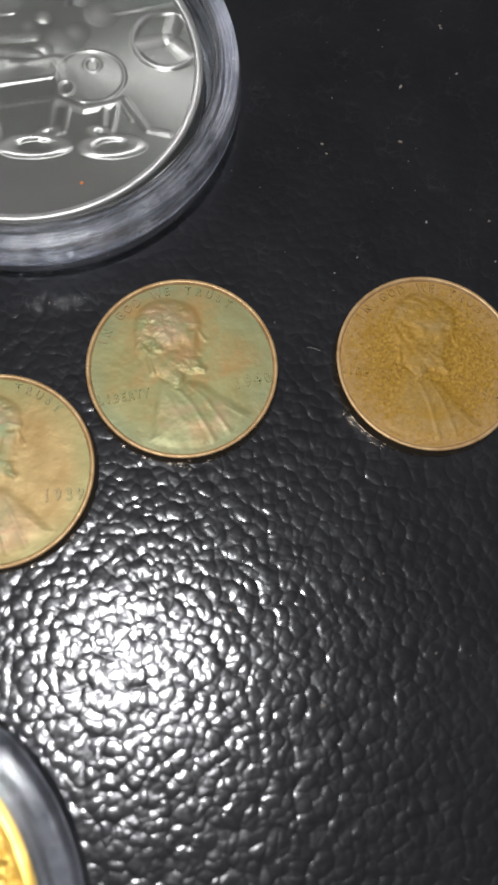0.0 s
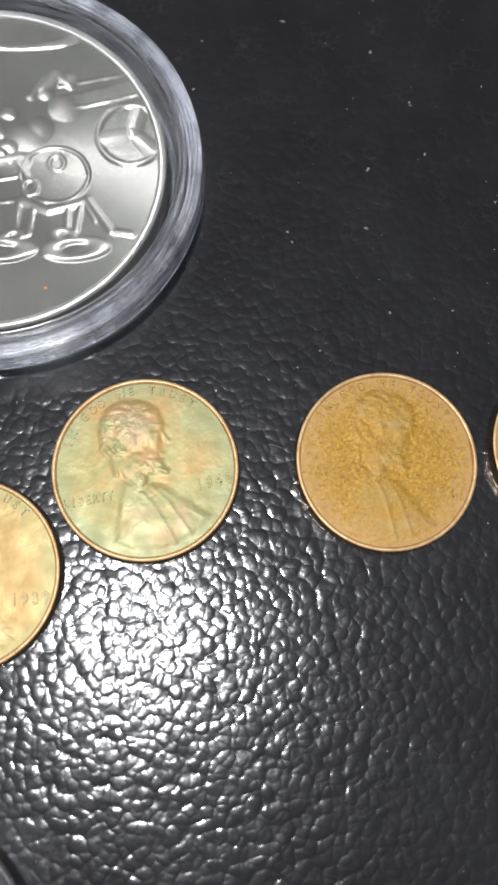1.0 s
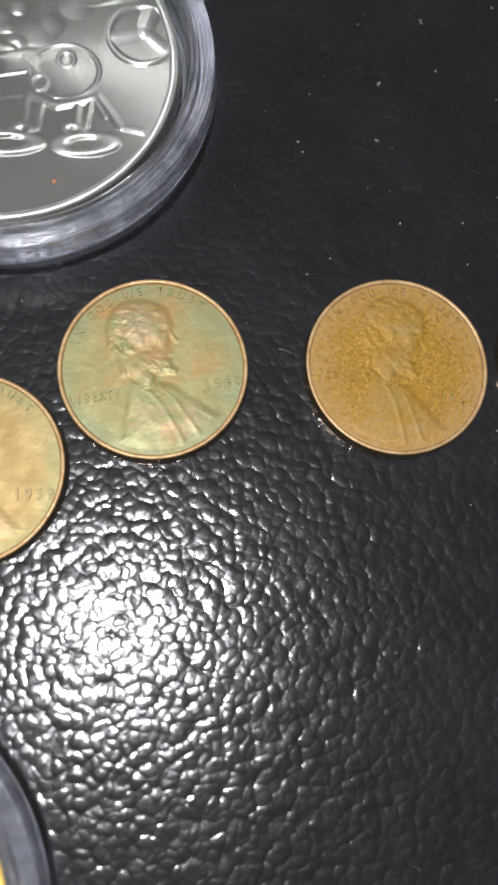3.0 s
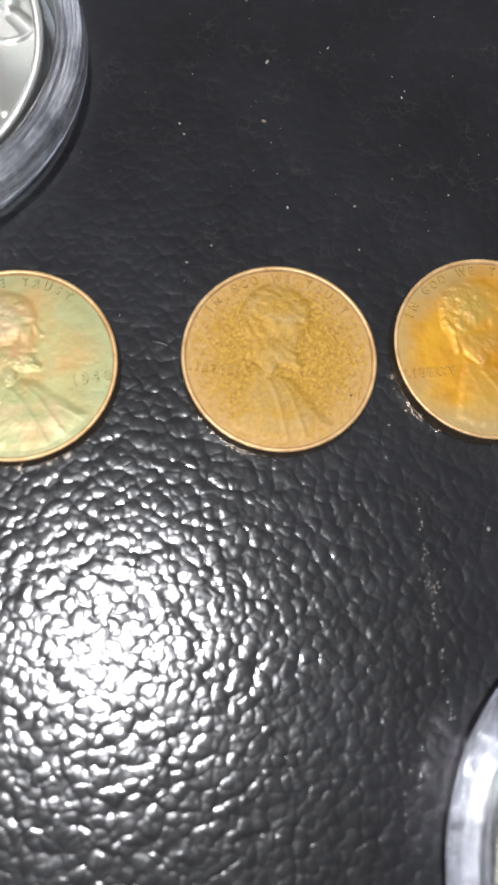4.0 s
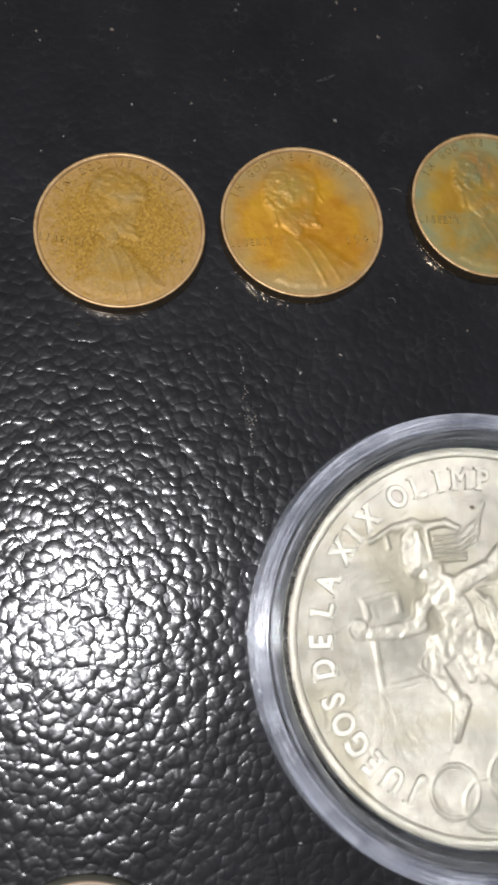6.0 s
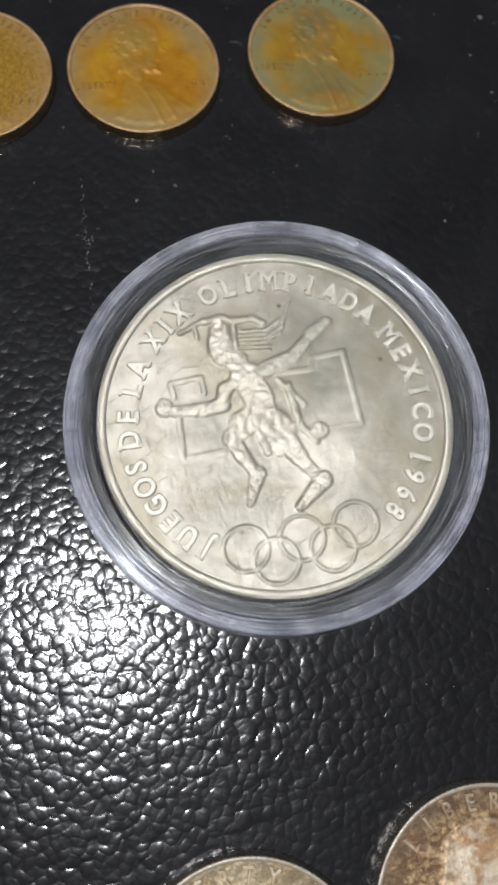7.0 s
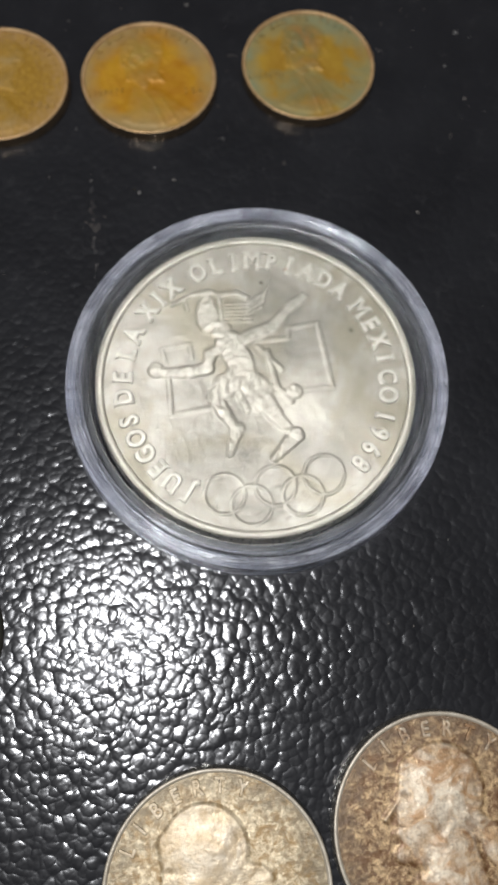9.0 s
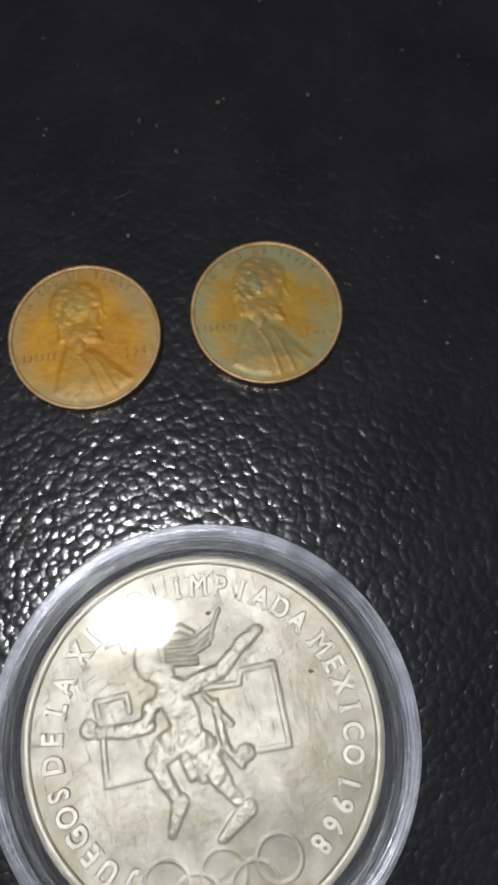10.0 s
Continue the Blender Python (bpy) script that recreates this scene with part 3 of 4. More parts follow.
def dancer(x, y):
    """A plain figure of limbs, with two square frames and five linked hoops, in low relief."""
    x = x + 0.015

    def chain(pts, w, w1=None, k=0.015):
        n = len(pts) - 1
        w1 = w if w1 is None else w1
        return blend(k, *[bar(x, y, *pts[i], *pts[i + 1], w + (w1 - w) * i / n, w + (w1 - w) * (i + 1) / n) for i in range(n)])

    h = 0 * x

    def raise_(d, w, k):
        return np.maximum(h, 0.55 * soft(d - 0.006, 0.022, k) + 0.45 * dome(d, 1.4 * w, k))

    # torso, arms and legs
    for pts, w, w1, k in ((((-0.16, 0.24), (-0.09, 0.12), (-0.06, 0.02)), 0.085, 0.075, 1.0), (((-0.19, 0.22), (-0.04, 0.28)), 0.045, 0.045, 0.9),
                          (((-0.19, 0.22), (-0.28, 0.16), (-0.29, 0.08)), 0.035, 0.038, 0.9), (((-0.29, 0.07), (-0.40, 0.04), (-0.55, 0.03)), 0.042, 0.034, 0.9),
                          (((-0.04, 0.29), (0.11, 0.36)), 0.045, 0.042, 0.9), (((0.11, 0.36), (0.21, 0.49)), 0.042, 0.032, 0.9), (((0.22, 0.50), (0.31, 0.58)), 0.040, 0.030, 0.9),):
        h = raise_(chain(pts, 1.08 * w, 1.08 * w1), 0.05, k)
    for pts, w, w1, k in ((((-0.12, 0.0), (-0.24, -0.12)), 0.075, 0.050, 0.95), (((-0.24, -0.12), (-0.18, -0.22), (-0.12, -0.30)), 0.046, 0.034, 0.9), (((-0.10, -0.32), (-0.14, -0.48)), 0.045, 0.022, 0.8),
                          (((-0.01, -0.04), (0.13, -0.22)), 0.080, 0.050, 0.95), (((0.13, -0.22), (0.22, -0.32)), 0.042, 0.032, 0.9), (((0.26, -0.35), (0.13, -0.50)), 0.050, 0.026, 0.8)):
        h = raise_(chain(pts, 1.08 * w, 1.08 * w1), 0.05, k)
    # head, ball, knot and skirt
    for cx, cy, a, b, turn, k in ((-0.30, 0.42, 0.075, 0.12, 8, 0.85), (-0.22, 0.34, 0.075, 0.07, 0, 0.8), (-0.61, 0.05, 0.050, 0.055, 0, 0.9), (0.25, -0.07, 0.055, 0.050, 20, 0.9), (-0.13, 0.0, 0.13, 0.06, 12, 0.8), (0.0, -0.04, 0.11, 0.09, -25, 0.8)):
        h = raise_(ell(x, y, cx, cy, a, b, turn), 0.045, k)
    # headdress, crest and plumes
    for pts, w, k in ((((-0.28, 0.54), (-0.24, 0.31)), 0.020, 0.9), (((-0.23, 0.55), (-0.20, 0.33)), 0.018, 0.8), (((-0.34, 0.50), (-0.31, 0.55)), 0.030, 0.7),
                      (((-0.40, 0.56), (-0.30, 0.59), (-0.22, 0.57), (-0.12, 0.59), (-0.06, 0.56)), 0.022, 0.8), (((-0.40, 0.57), (-0.46, 0.53), (-0.53, 0.49)), 0.016, 0.8), (((-0.45, 0.53), (-0.43, 0.46)), 0.014, 0.8)):
        h = raise_(chain(pts, w), 0.02, k)
    for i in range(6):
        y0 = 0.39 + 0.024 * i
        bend = min(i, 4) * 0.022
        h = raise_(chain(((-0.19, y0), (-0.04, y0 + 0.012), (0.02 + 0.010 * i, y0 + 0.02 + bend), (0.035 + 0.012 * i, y0 + 0.04 + 1.6 * bend)) if i > 1 else ((-0.19, y0), (-0.02, y0 + 0.01)), 0.009), 0.010, 0.62)
    # sash, fringe and loincloth
    for pts, w, k in ((((0.02, 0.23), (0.10, 0.15), (0.17, 0.08)), 0.018, 0.7), (((0.08, 0.19), (0.11, 0.07), (0.14, -0.04), (0.23, -0.13)), 0.024, 0.8), (((-0.09, 0.02), (-0.08, -0.10), (-0.04, -0.19)), 0.030, 0.7),
                      (((-0.05, 0.02), (-0.03, -0.10), (0.02, -0.20)), 0.028, 0.75), (((0.02, 0.02), (0.11, -0.06)), 0.030, 0.7)):
        h = raise_(chain(pts, w), 0.025, k)
    cut = 0 * x
    for i in range(7):  # fringe and shin tufts
        t = i / 6
        cut = np.maximum(cut, soft(bar(x, y, 0.08 + 0.10 * t, 0.17 - 0.10 * t, 0.11 + 0.10 * t, 0.20 - 0.10 * t, 0.005), 0.010, 0.35))
        cut = np.maximum(cut, soft(bar(x, y, -0.29 + 0.13 * t, -0.10 - 0.20 * t, -0.24 + 0.13 * t, -0.08 - 0.20 * t, 0.005), 0.012, 0.4))
        cut = np.maximum(cut, soft(bar(x, y, -0.08 + 0.12 * t, -0.19 - 0.01 * t, -0.085 + 0.11 * t, -0.10, 0.004), 0.010, 0.3))
        cut = np.maximum(cut, soft(bar(x, y, 0.15 + 0.10 * t, -0.47 + 0.12 * t, 0.20 + 0.09 * t, -0.50 + 0.12 * t, 0.005), 0.010, 0.4))
        cut = np.maximum(cut, soft(bar(x, y, -0.15 + 0.04 * t, -0.45 + 0.13 * t, -0.10 + 0.04 * t, -0.47 + 0.13 * t, 0.005), 0.010, 0.4))
    for i in range(4):  # bands round the arms and the belt
        t = i / 3
        cut = np.maximum(cut, soft(bar(x, y, -0.53 + 0.05 * t, -0.01, -0.52 + 0.05 * t, 0.08, 0.006), 0.012, 0.4))
        cut = np.maximum(cut, soft(bar(x, y, 0.04 + 0.05 * t, 0.28 + 0.03 * t, 0.01 + 0.05 * t, 0.37 + 0.03 * t, 0.006), 0.012, 0.35))
        cut = np.maximum(cut, soft(bar(x, y, 0.16 + 0.03 * t, 0.48 + 0.02 * t, 0.25 + 0.03 * t, 0.44 + 0.02 * t, 0.005), 0.012, 0.35))
        cut = np.maximum(cut, soft(bar(x, y, -0.15, 0.10 - 0.035 * t, 0.01, 0.16 - 0.04 * t, 0.005), 0.012, 0.3))
        cut = np.maximum(cut, soft(bar(x, y, 0.21 + 0.025 * t, -0.13, 0.22 + 0.025 * t, -0.02, 0.004), 0.010, 0.3))
    body = np.clip(h * 2.5, 0, 1)
    h = h - cut * body + body * (0.22 * rough(x, y, 40, 31) + 0.08 * rough(x, y, 14, 33, 2)) + 0.02 * rough(x, y, 22, 35)
    # square frames as flat ribbons
    for x0, y0, x1, y1 in ((-0.01, 0.26, 0.21, 0.29), (0.21, 0.29, 0.22, 0.36), (0.22, 0.36, 0.40, 0.40), (0.40, 0.40, 0.49, -0.03), (0.49, -0.03, 0.31, -0.06), (-0.58, 0.19, -0.41, 0.23), (-0.41, 0.23, -0.39, 0.14),
                           (-0.58, 0.19, -0.56, 0.11), (-0.53, -0.01, -0.50, -0.24), (-0.50, -0.24, -0.27, -0.19)):
        d = bar(x, y, x0, y0, x1, y1, 0.020)
        h = np.maximum(h, soft(d, 0.012, 0.30) + soft(np.abs(d + 0.011) - 0.004, 0.008, 0.16))
    h = np.maximum(h, soft(bar(x, y, -0.51, 0.28, -0.43, 0.29, 0.008), 0.012, 0.3))
    for cx, cy in ((-0.166, -0.726), (-0.002, -0.79), (0.136, -0.668), (0.303, -0.723), (0.429, -0.593)):
        ring = hoop(x, y, cx, cy, 0.121, 0.121, 0.013)
        h = np.maximum(h, soft(ring, 0.008, 0.34) + soft(np.abs(ring + 0.009) - 0.003, 0.006, 0.12))
    dish = 0.25 * np.clip((np.hypot(x - 0.015, y) - 0.9) / 0.1, 0, 1)
    return SF + 0.00026 * h + 0.0001 * dish


def slab_serifs(items, z, height):
    """Short feet and heads on upright letters, as on old engraved capitals."""
    verts, faces = [], []
    for ch, x, y, turn, size, wide in items:
        feet = {"I": (0,), "L": (-0.15,), "A": (-0.28, 0.28), "M": (-0.31, 0.31), "X": (-0.24, 0.24), "P": (-0.15,), "D": (-0.2,), "E": (-0.15,), "1": (0.05,), "U": (), "J": ()}.get(ch, ())
        heads = {"I": (0,), "L": (-0.15,), "M": (-0.31, 0.31), "X": (-0.24, 0.24), "U": (-0.22, 0.22), "J": (0.1,), "P": (-0.2,), "D": (-0.25,)}.get(ch, ())
        c, s = math.cos(radians(turn)), math.sin(radians(turn))
        for us, w in ((feet, -0.33), (heads, 0.33)):
            for u in us:
                base = len(verts)
                for zz, g in ((-0.4, 1.0), (1.0, 0.8)):
                    for a, b in ((-1, -1), (1, -1), (1, 1), (-1, 1)):
                        p, q = (u * wide + a * 0.15 * g) * size, (w + b * 0.045 * g) * size
                        verts.append((x + p * c - q * s, y + p * s + q * c, z + zz * height))
                faces += [(base + 4, base + 5, base + 6, base + 7)] + [(base + i, base + (i + 1) % 4, base + 4 + (i + 1) % 4, base + 4 + i) for i in range(4)]
    me = bpy.data.meshes.new("serifs")
    me.from_pydata(verts, [], faces)
    return me


peso = thing("silver_coin", pose(0.034, -0.046, 0.0027, 0, 0, -2.5), "bright silver coin with dancing figure and linked rings", "coin")
link("blank", lathe("blank", blank_profile(SR, ST, 0.0010, SF, 0.0001), 160), SILVER, peso)
link("edge", edge_band("edge", SR, ST, 0.0001, 140), SILVER_EDGE, peso, "reeded silver edge")
PESO_FACE = link("obverse", field("obverse", SR - 0.00088, 320, dancer, SR), SILVER, peso)
LEGEND = []
for word, a0, a1 in (("JUEGOS", 241.5, 200.5), ("DE", 189.5, 180.5), ("LA", 169.5, 160.0), ("XIX", 147.5, 132.0), ("OLIMPIADA", 118.0, 50.0), ("MEXICO", 37.5, -5.5), ("1968", -15.5, -39.5)):
    LEGEND += arc_text(word, 0.0159, a0, a1, 0.0031, 0.84)
link("legend", letters("legend", LEGEND, 0.0003, SF, 0.026), FROSTED, PESO_FACE)
link("legend_serifs", slab_serifs(LEGEND, SF, 0.0003), FROSTED, PESO_FACE, smooth=False)

MR = 0.0187


def medal_forms(x, y):
    """Plain raised bands, wheels, hoops and rounded lumps on a flat field."""
    y = y + 0.045
    h = 0 * x

    def tube(d, w, k):
        return np.maximum(h, 0.5 * soft(d + 0.008 * rough(x, y, 9, 51), 1.3 * w, k) + 0.5 * dome(d, 1.2 * w, k))

    # slanting bands: a flat strip with a rounded lower lip
    for x0, y0, x1, y1, w in ((-0.95, 0.27, -0.07, 0.45, 0.055), (0.47, 0.46, 0.90, 0.58, 0.055), (-0.95, -0.20, 0.18, 0.05, 0.075)):
        d = bar(x, y, x0, y0, x1, y1, w)
        h = np.maximum(h, soft(d, 0.03, 0.30))
        h = tube(bar(x, y, x0, y0 - w, x1, y1 - w, 0.016), 0.018, 0.6)
    for x0, y0, x1, y1, w, k in ((0.38, 0.55, 0.90, 0.67, 0.012, 0.4), (-0.22, -0.25, 0.19, -0.17, 0.012, 0.3), (0.56, -0.17, 0.69, -0.36, 0.020, 0.7), (0.69, -0.36, 0.80, -0.38, 0.020, 0.6), (0.53, -0.18, 0.60, -0.30, 0.012, 0.4),
                                 (0.18, -0.20, 0.17, -0.38, 0.016, 0.6), (0.26, -0.22, 0.24, -0.38, 0.016, 0.6), (0.45, -0.20, 0.45, -0.36, 0.016, 0.6), (0.52, -0.20, 0.50, -0.36, 0.016, 0.6),):
        h = tube(bar(x, y, x0, y0, x1, y1, 1.3 * w), w * 1.6, k)
    for x0, y0, x1, y1, w, k in ((0.20, -0.18, 0.34, -0.24, 0.024, 0.8), (0.34, -0.24, 0.52, -0.19, 0.024, 0.8), (0.28, 0.53, 0.36, 0.62, 0.035, 0.9), (0.36, 0.62, 0.44, 0.56, 0.028, 0.8), (0.22, 0.48, 0.30, 0.60, 0.022, 0.7),
                                 (-0.12, 0.22, 0.06, 0.24, 0.028, 0.8), (-0.14, 0.13, 0.08, 0.12, 0.024, 0.7), (0.16, 0.06, 0.22, -0.04, 0.03, 0.6), (-0.60, -0.66, -0.36, -0.62, 0.03, 0.7), (-0.44, -0.72, -0.36, -0.62, 0.02, 0.7)):
        h = tube(bar(x, y, x0, y0, x1, y1, 1.3 * w), w * 1.6, k)
    # wheels, with spokes, and loops
    for cx, cy, a, b, w, t, k in ((-0.42, -0.09, 0.25, 0.47, 0.026, 6, 0.9), (-0.42, -0.09, 0.18, 0.38, 0.014, 6, 0.6), (0.79, 0.24, 0.185, 0.19, 0.020, 0, 0.8), (-0.40, 0.47, 0.055, 0.09, 0.020, 10, 0.8), (-0.14, -0.35, 0.035, 0.075, 0.022, 25, 0.8),
                                  (0.09, -0.48, 0.145, 0.055, 0.024, 3, 0.95), (0.50, -0.47, 0.135, 0.055, 0.024, 5, 0.95), (0.16, -0.40, 0.05, 0.03, 0.02, 20, 0.8), (0.44, -0.39, 0.05, 0.03, 0.02, -20, 0.8),
                                  (0.06, 0.93, 0.42, 0.13, 0.020, -2, 0.7), (0.37, -0.02, 0.19, 0.17, 0.012, 0, 0.5), (0.38, 0.05, 0.042, 0.045, 0.016, 0, 0.7), (0.24, -0.10, 0.042, 0.045, 0.016, 0, 0.7)):
        h = tube(hoop(x, y, cx, cy, a, b, w, t), w, k)
    for i in range(5):
        a = radians(20 + 72 * i)
        h = tube(bar(x, y, -0.42, -0.09, -0.42 + 0.17 * math.cos(a), -0.09 + 0.36 * math.sin(a), 0.020), 0.022, 0.7)
    for a0 in (75, 195, 315):
        a = radians(a0)
        h = tube(bar(x, y, 0.80 + 0.05 * math.cos(a), 0.25 + 0.05 * math.sin(a), 0.80 + 0.17 * math.cos(a), 0.25 + 0.17 * math.sin(a), 0.05, 0.055), 0.07, 0.8)
    # rounded lumps
    for cx, cy, a, b, k in ((0.42, 0.41, 0.10, 0.09, 0.7), (0.10, 0.37, 0.055, 0.045, 0.8), (0.02, 0.30, 0.05, 0.05, 0.7), (0.20, 0.22, 0.13, 0.09, 0.6), (0.11, 0.16, 0.06, 0.045, 0.8), (0.28, 0.27, 0.08, 0.08, 0.6), (-0.13, 0.04, 0.06, 0.05, 0.7),
                            (0.37, -0.02, 0.18, 0.16, 0.4), (0.44, 0.60, 0.05, 0.05, 0.8), (0.30, 0.50, 0.05, 0.045, 0.7), (-0.50, 0.02, 0.06, 0.07, 0.7), (0.80, 0.25, 0.045, 0.045, 0.9)):
        h = tube(ell(x, y, cx, cy, a, b), 0.8 * min(a, b), k)
    return 0.0022 + 0.00028 * h


# The mirror field's dark reflection is put into its colour; raised forms paler, frosted.
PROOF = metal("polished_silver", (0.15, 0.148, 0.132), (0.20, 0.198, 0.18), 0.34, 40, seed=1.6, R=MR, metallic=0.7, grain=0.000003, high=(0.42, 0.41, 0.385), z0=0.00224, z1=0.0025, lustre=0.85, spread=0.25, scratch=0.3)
medal = thing("silver_medal", pose(-0.0411, 0.0312, 0.0028, 0, 0, 0), "polished silver medal with raised plain forms, in a clear capsule", "medal")
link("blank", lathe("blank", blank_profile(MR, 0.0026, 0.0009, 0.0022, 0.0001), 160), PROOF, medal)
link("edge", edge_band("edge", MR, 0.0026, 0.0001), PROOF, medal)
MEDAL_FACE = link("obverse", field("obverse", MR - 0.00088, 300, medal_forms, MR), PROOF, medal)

GR = 0.01845
GOLD = metal("gilt_metal", (0.55, 0.33, 0.06), (0.74, 0.49, 0.13), 0.33, 500, seed=2.1, R=GR, metallic=1.0, grain=0.00003)


def cells(x, y, freq, seed):
    """Distances to the nearest and second nearest of scattered points, in cell widths."""
    g = np.random.RandomState(seed).uniform(0.1, 0.9, (2, 128, 128))
    u, v = (x + 2) * freq, (y + 2) * freq
    i, j = np.floor(u).astype(int), np.floor(v).astype(int)
    f1, f2 = 9.0 + 0 * x, 9.0 + 0 * x
    for a in (-1, 0, 1):
        for b in (-1, 0, 1):
            p, q = (i + a) % 128, (j + b) % 128
            d = np.hypot(i + a + g[0, p, q] - u, j + b + g[1, p, q] - v)
            f1, f2 = np.minimum(f1, d), np.minimum(f2, np.maximum(f1, d))
    return f1, f2


def nuggets(x, y):
    """A lumpy cast ground of small tilted scales."""
    f1, f2 = cells(x + 0.02 * rough(x, y, 9, 63, 2), 0.75 * y, 38, 61)
    h = 0.9 * np.clip((f2 - f1) / 0.35, 0, 1) ** 0.7 - 0.8 * f1 * f1 + 0.25 * rough(x, y, 9, 62)
    return 0.0018 + 0.00013 * h + 0.0002 * dome(bar(x, y, 0.48, -0.12, 0.79, -0.09, 0.018), 0.02, 1.0)


gold = thing("gilt_medal", pose(-0.0536, -0.0500, 0.0015, 0, 0, 0), "gold-coloured medal with nugget texture and coloured print, in a clear capsule", "medal")
link("blank", lathe("blank", blank_profile(GR, 0.0024, 0.0014, 0.0018, 0.0001), 160), GOLD, gold, "smooth gilt rim")
link("edge", edge_band("edge", GR, 0.0024, 0.0001), GOLD, gold)
link("obverse", field("obverse", GR - 0.0013, 460, nuggets, GR), GOLD, gold)


def print_patch(name, x0, y0, x1, y1, colour, label):
    """A thin slab of coloured enamel on the gilt medal."""
    verts, faces, n = [], [], 72
    for ring, (g, z) in enumerate(((1.0, 0.0017), (1.0, 0.00205), (0.985, 0.0021), (0.6, 0.00212), (0.2, 0.00213))):
        for i in range(n):
            a = 2 * math.pi * i / n
            c, q = math.cos(a), math.sin(a)
            wob = g * (1 + 0.03 * math.sin(5 * a + x0) + 0.02 * math.sin(11 * a))
            verts.append(((x0 + x1) / 2000 + math.copysign(abs(c) ** 0.55, c) * wob * (x1 - x0) / 2000, (y0 + y1) / 2000 + math.copysign(abs(q) ** 0.55, q) * wob * (y1 - y0) / 2000, z))
        if ring:
            faces += [((ring - 1) * n + i, (ring - 1) * n + (i + 1) % n, ring * n + (i + 1) % n, ring * n + i) for i in range(n)]
    faces.append(tuple(4 * n + i for i in range(n)))
    me = bpy.data.meshes.new(name)
    me.from_pydata(verts, [], faces)
    k = Mat(name + "_enamel")
    k.set(Base_Color=k.ramp(k.noise(300.0, 4.0), (0.3, tuple(0.8 * c for c in colour)), (0.7, colour)), Roughness=0.3)
    link(name, me, k.m, gold, label, smooth=False)


print_patch("green_print", -0.5, 5.3, 10.7, 8.2, (0.42, 0.36, 0.05), "yellow-green enamel print")
print_patch("pink_print", -2.5, -0.4, 10.4, 5.2, (0.46, 0.13, 0.14), "pink enamel print")


def stain(parent, x, y, z, r, colour, name):
    """A small irregular crust on a coin."""
    bm = bmesh.new()
    bmesh.ops.create_icosphere(bm, subdivisions=2, radius=1.0)
    for v in bm.verts:
        q = v.co * (1 + 0.35 * noise.noise(v.co * 1.7 + Vector((x, y, 0)) * 100))
        v.co = Vector((x + q.x * r, y + q.y * r * 0.8, z + q.z * r * 0.12))
    me = bpy.data.meshes.new(name)
    bm.to_mesh(me)
    bm.free()
    k = Mat(name + "_crust")
    k.set(Base_Color=k.ramp(k.noise(3000.0, 3.0), (0.3, tuple(0.6 * c for c in colour)), (0.7, colour)), Roughness=0.7)
    link(name, me, k.m, parent, "small crusted spot")


stain(PESO_FACE, 0.0036, 0.0147, SF + 0.0001, 0.00035, (0.22, 0.07, 0.02), "rust_spot")
stain(PESO_FACE, 0.0004, 0.0129, SF, 0.00028, (0.10, 0.08, 0.05), "dark_spot")
stain(PESO_FACE, 0.0115, 0.0068, SF, 0.0003, (0.12, 0.10, 0.06), "dark_spot")
stain(MEDAL_FACE, 0.0065, -0.0139, 0.0022, 0.00022, (0.55, 0.16, 0.02), "rust_spot")


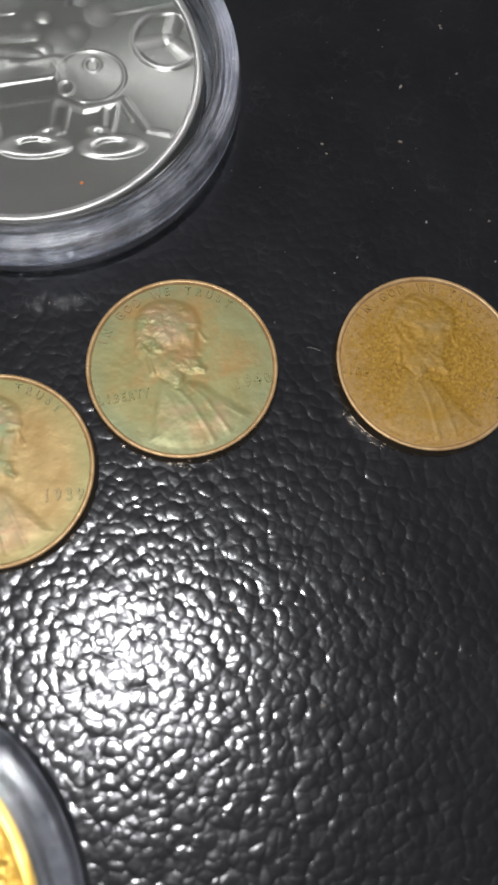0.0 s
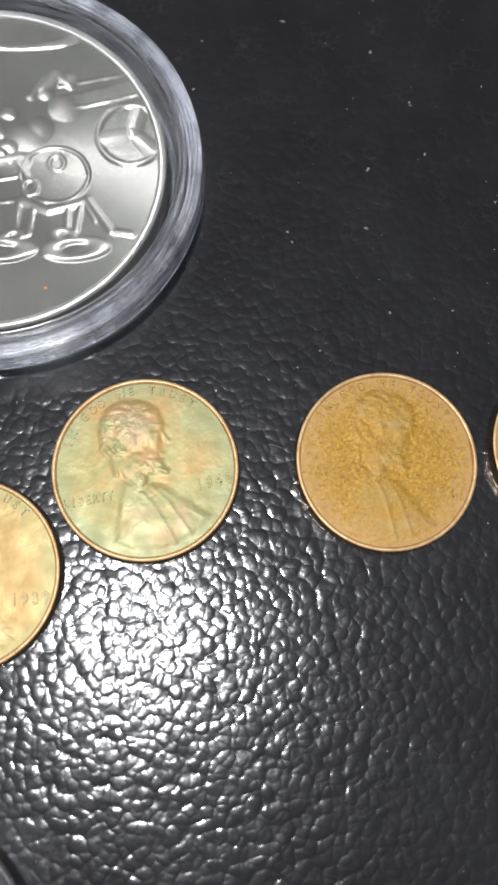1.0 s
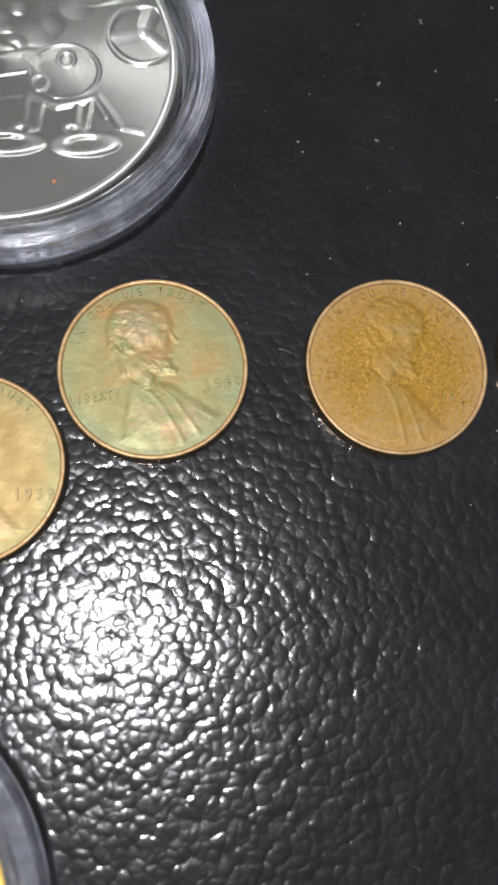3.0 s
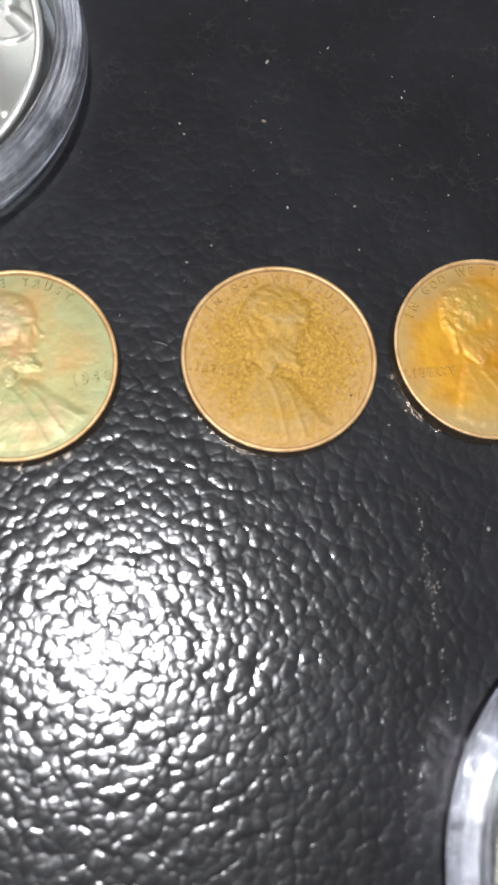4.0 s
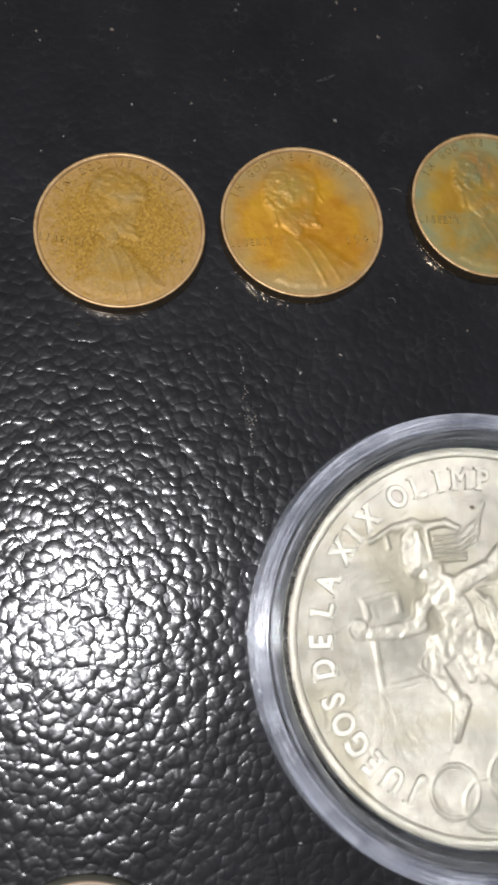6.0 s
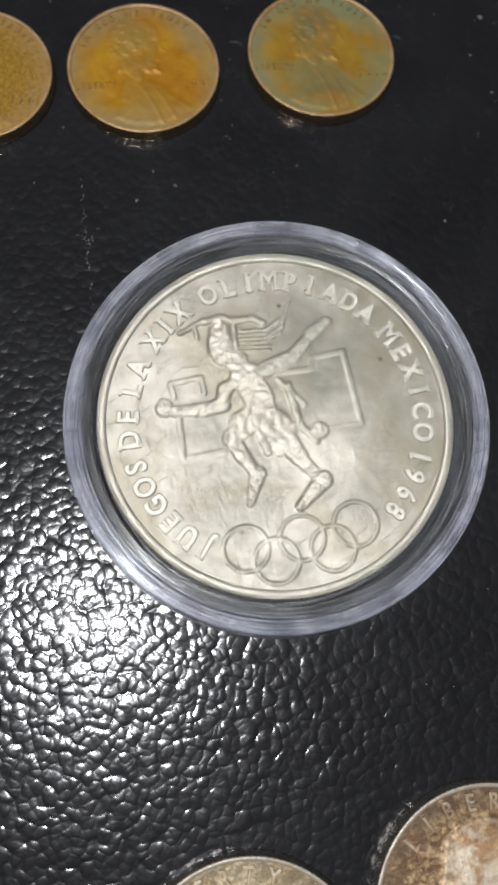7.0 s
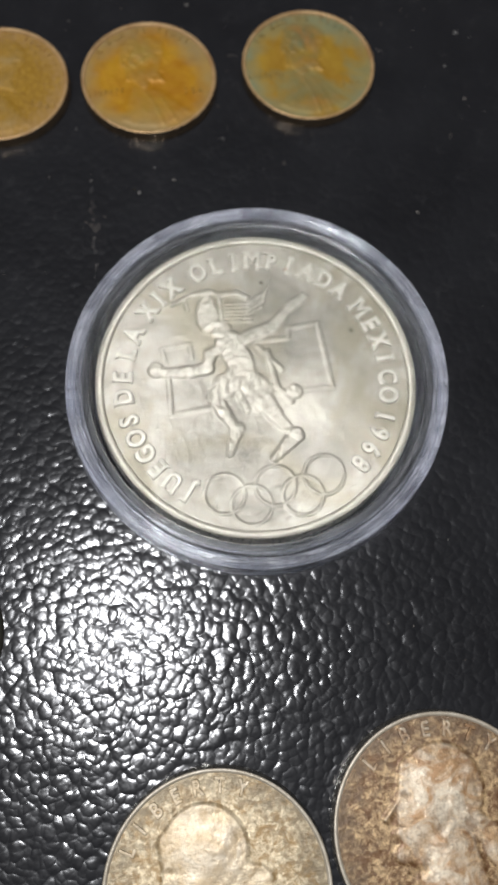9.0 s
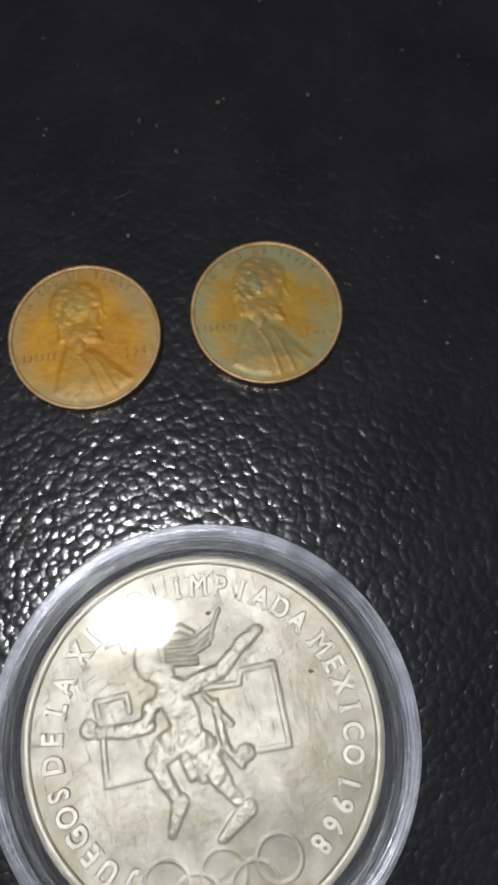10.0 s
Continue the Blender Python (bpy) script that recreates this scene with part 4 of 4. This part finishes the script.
# ---- dust ----
def dust():
    """Crumbs and lint scattered on the leatherette, as one loose sprinkling."""
    rng = random.Random(7)
    verts, faces = [], []

    def crumb(x, y, sx, sy, h, turn):
        base, c, n = len(verts), math.cos(turn), math.sin(turn)
        ring = 6
        for zz, k in ((0.0, 1.0), (h * 0.6, 0.9)):
            for i in range(ring):
                a = 2 * math.pi * i / ring
                k2 = k * rng.uniform(0.7, 1.2)
                u, w = sx * k2 * math.cos(a), sy * k2 * math.sin(a)
                verts.append((x + u * c - w * n, y + u * n + w * c, zz))
        verts.append((x, y, h))
        for i in range(ring):
            j = (i + 1) % ring
            faces.append((base + i, base + j, base + ring + j, base + ring + i))
            faces.append((base + ring + i, base + ring + j, base + 2 * ring))

    for x, y, r in ((1.66, 16.77, 0.22), (1.33, 49.96, 0.25), (21.34, -12.79, 0.16), (-0.44, 26.91, 0.3), (38.2, 34.2, 0.3), (65.5, 10.1, 0.32), (65.6, -1.5, 0.22), (66.5, -40.4, 0.28)):
        crumb(x / 1000, y / 1000, r / 1000, r * 0.6 / 1000, r * 0.7 / 1000, x)
    for i in range(900):
        x, y = rng.uniform(-0.075, 0.085), rng.uniform(-0.12, 0.075)
        if rng.random() > 0.35 + 0.65 * (y > 0.0):
            continue
        r = 0.000035 + 0.00013 * rng.random() ** 3
        crumb(x, y, r * rng.uniform(1, 2.2), r, r, rng.uniform(0, 3.1))
    for i in range(70):  # a scuffed line of flakes across the bare leatherette
        t = rng.random()
        near = rng.random() < 0.45
        x, y = (13.4 + rng.gauss(0, 0.5), -22.0 + rng.gauss(0, 1.2)) if near else (12.6 + 1.4 * t + rng.gauss(0, 0.15), -12.5 - 21 * t)
        r = rng.uniform(0.04, 0.13)
        crumb(x / 1000, y / 1000, r / 1000, r * 0.7 / 1000, r * 0.5 / 1000, rng.uniform(0, 3.1))
    for x, y, a0, bend, length in ((33.2, 5.6, 2.3, 1.3, 1.6), (53.2, 7.0, 0.4, -1.5, 1.1), (-10.6, 1.6, 2.6, 0.5, 1.5), (31.0, -8.5, 1.5, 2.0, 1.0), (24.0, 20.5, 0.2, 0.4, 2.6), (62.8, -8.2, 0.9, 1.0, 0.8)):
        px, py, a = x, y, a0  # curled fibres
        for k2 in range(16):
            px, py, a = px + math.cos(a) * length / 16, py + math.sin(a) * length / 16, a + bend / 16
            crumb(px / 1000, py / 1000, 0.00007, 0.000028, 0.00006, a)
    for i in range(14):
        x, y, a, l = rng.uniform(-0.06, 0.08), rng.uniform(-0.1, 0.06), rng.uniform(0, 3.1), rng.uniform(0.0003, 0.0009)
        crumb(x, y, l, 0.00003, 0.00005, a)
    me = bpy.data.meshes.new("dust")
    me.from_pydata(verts, [], faces)
    k = Mat("pale_dust")
    k.set(Base_Color=k.ramp(k.noise(80.0, 2.0), (0.35, (0.18, 0.13, 0.09)), (0.6, (0.34, 0.33, 0.31))), Roughness=0.7)
    ob = link("dust", me, k.m)
    tagged(ob, "pale dust crumbs and lint on black leatherette", "dust", kind="stuff")


dust()
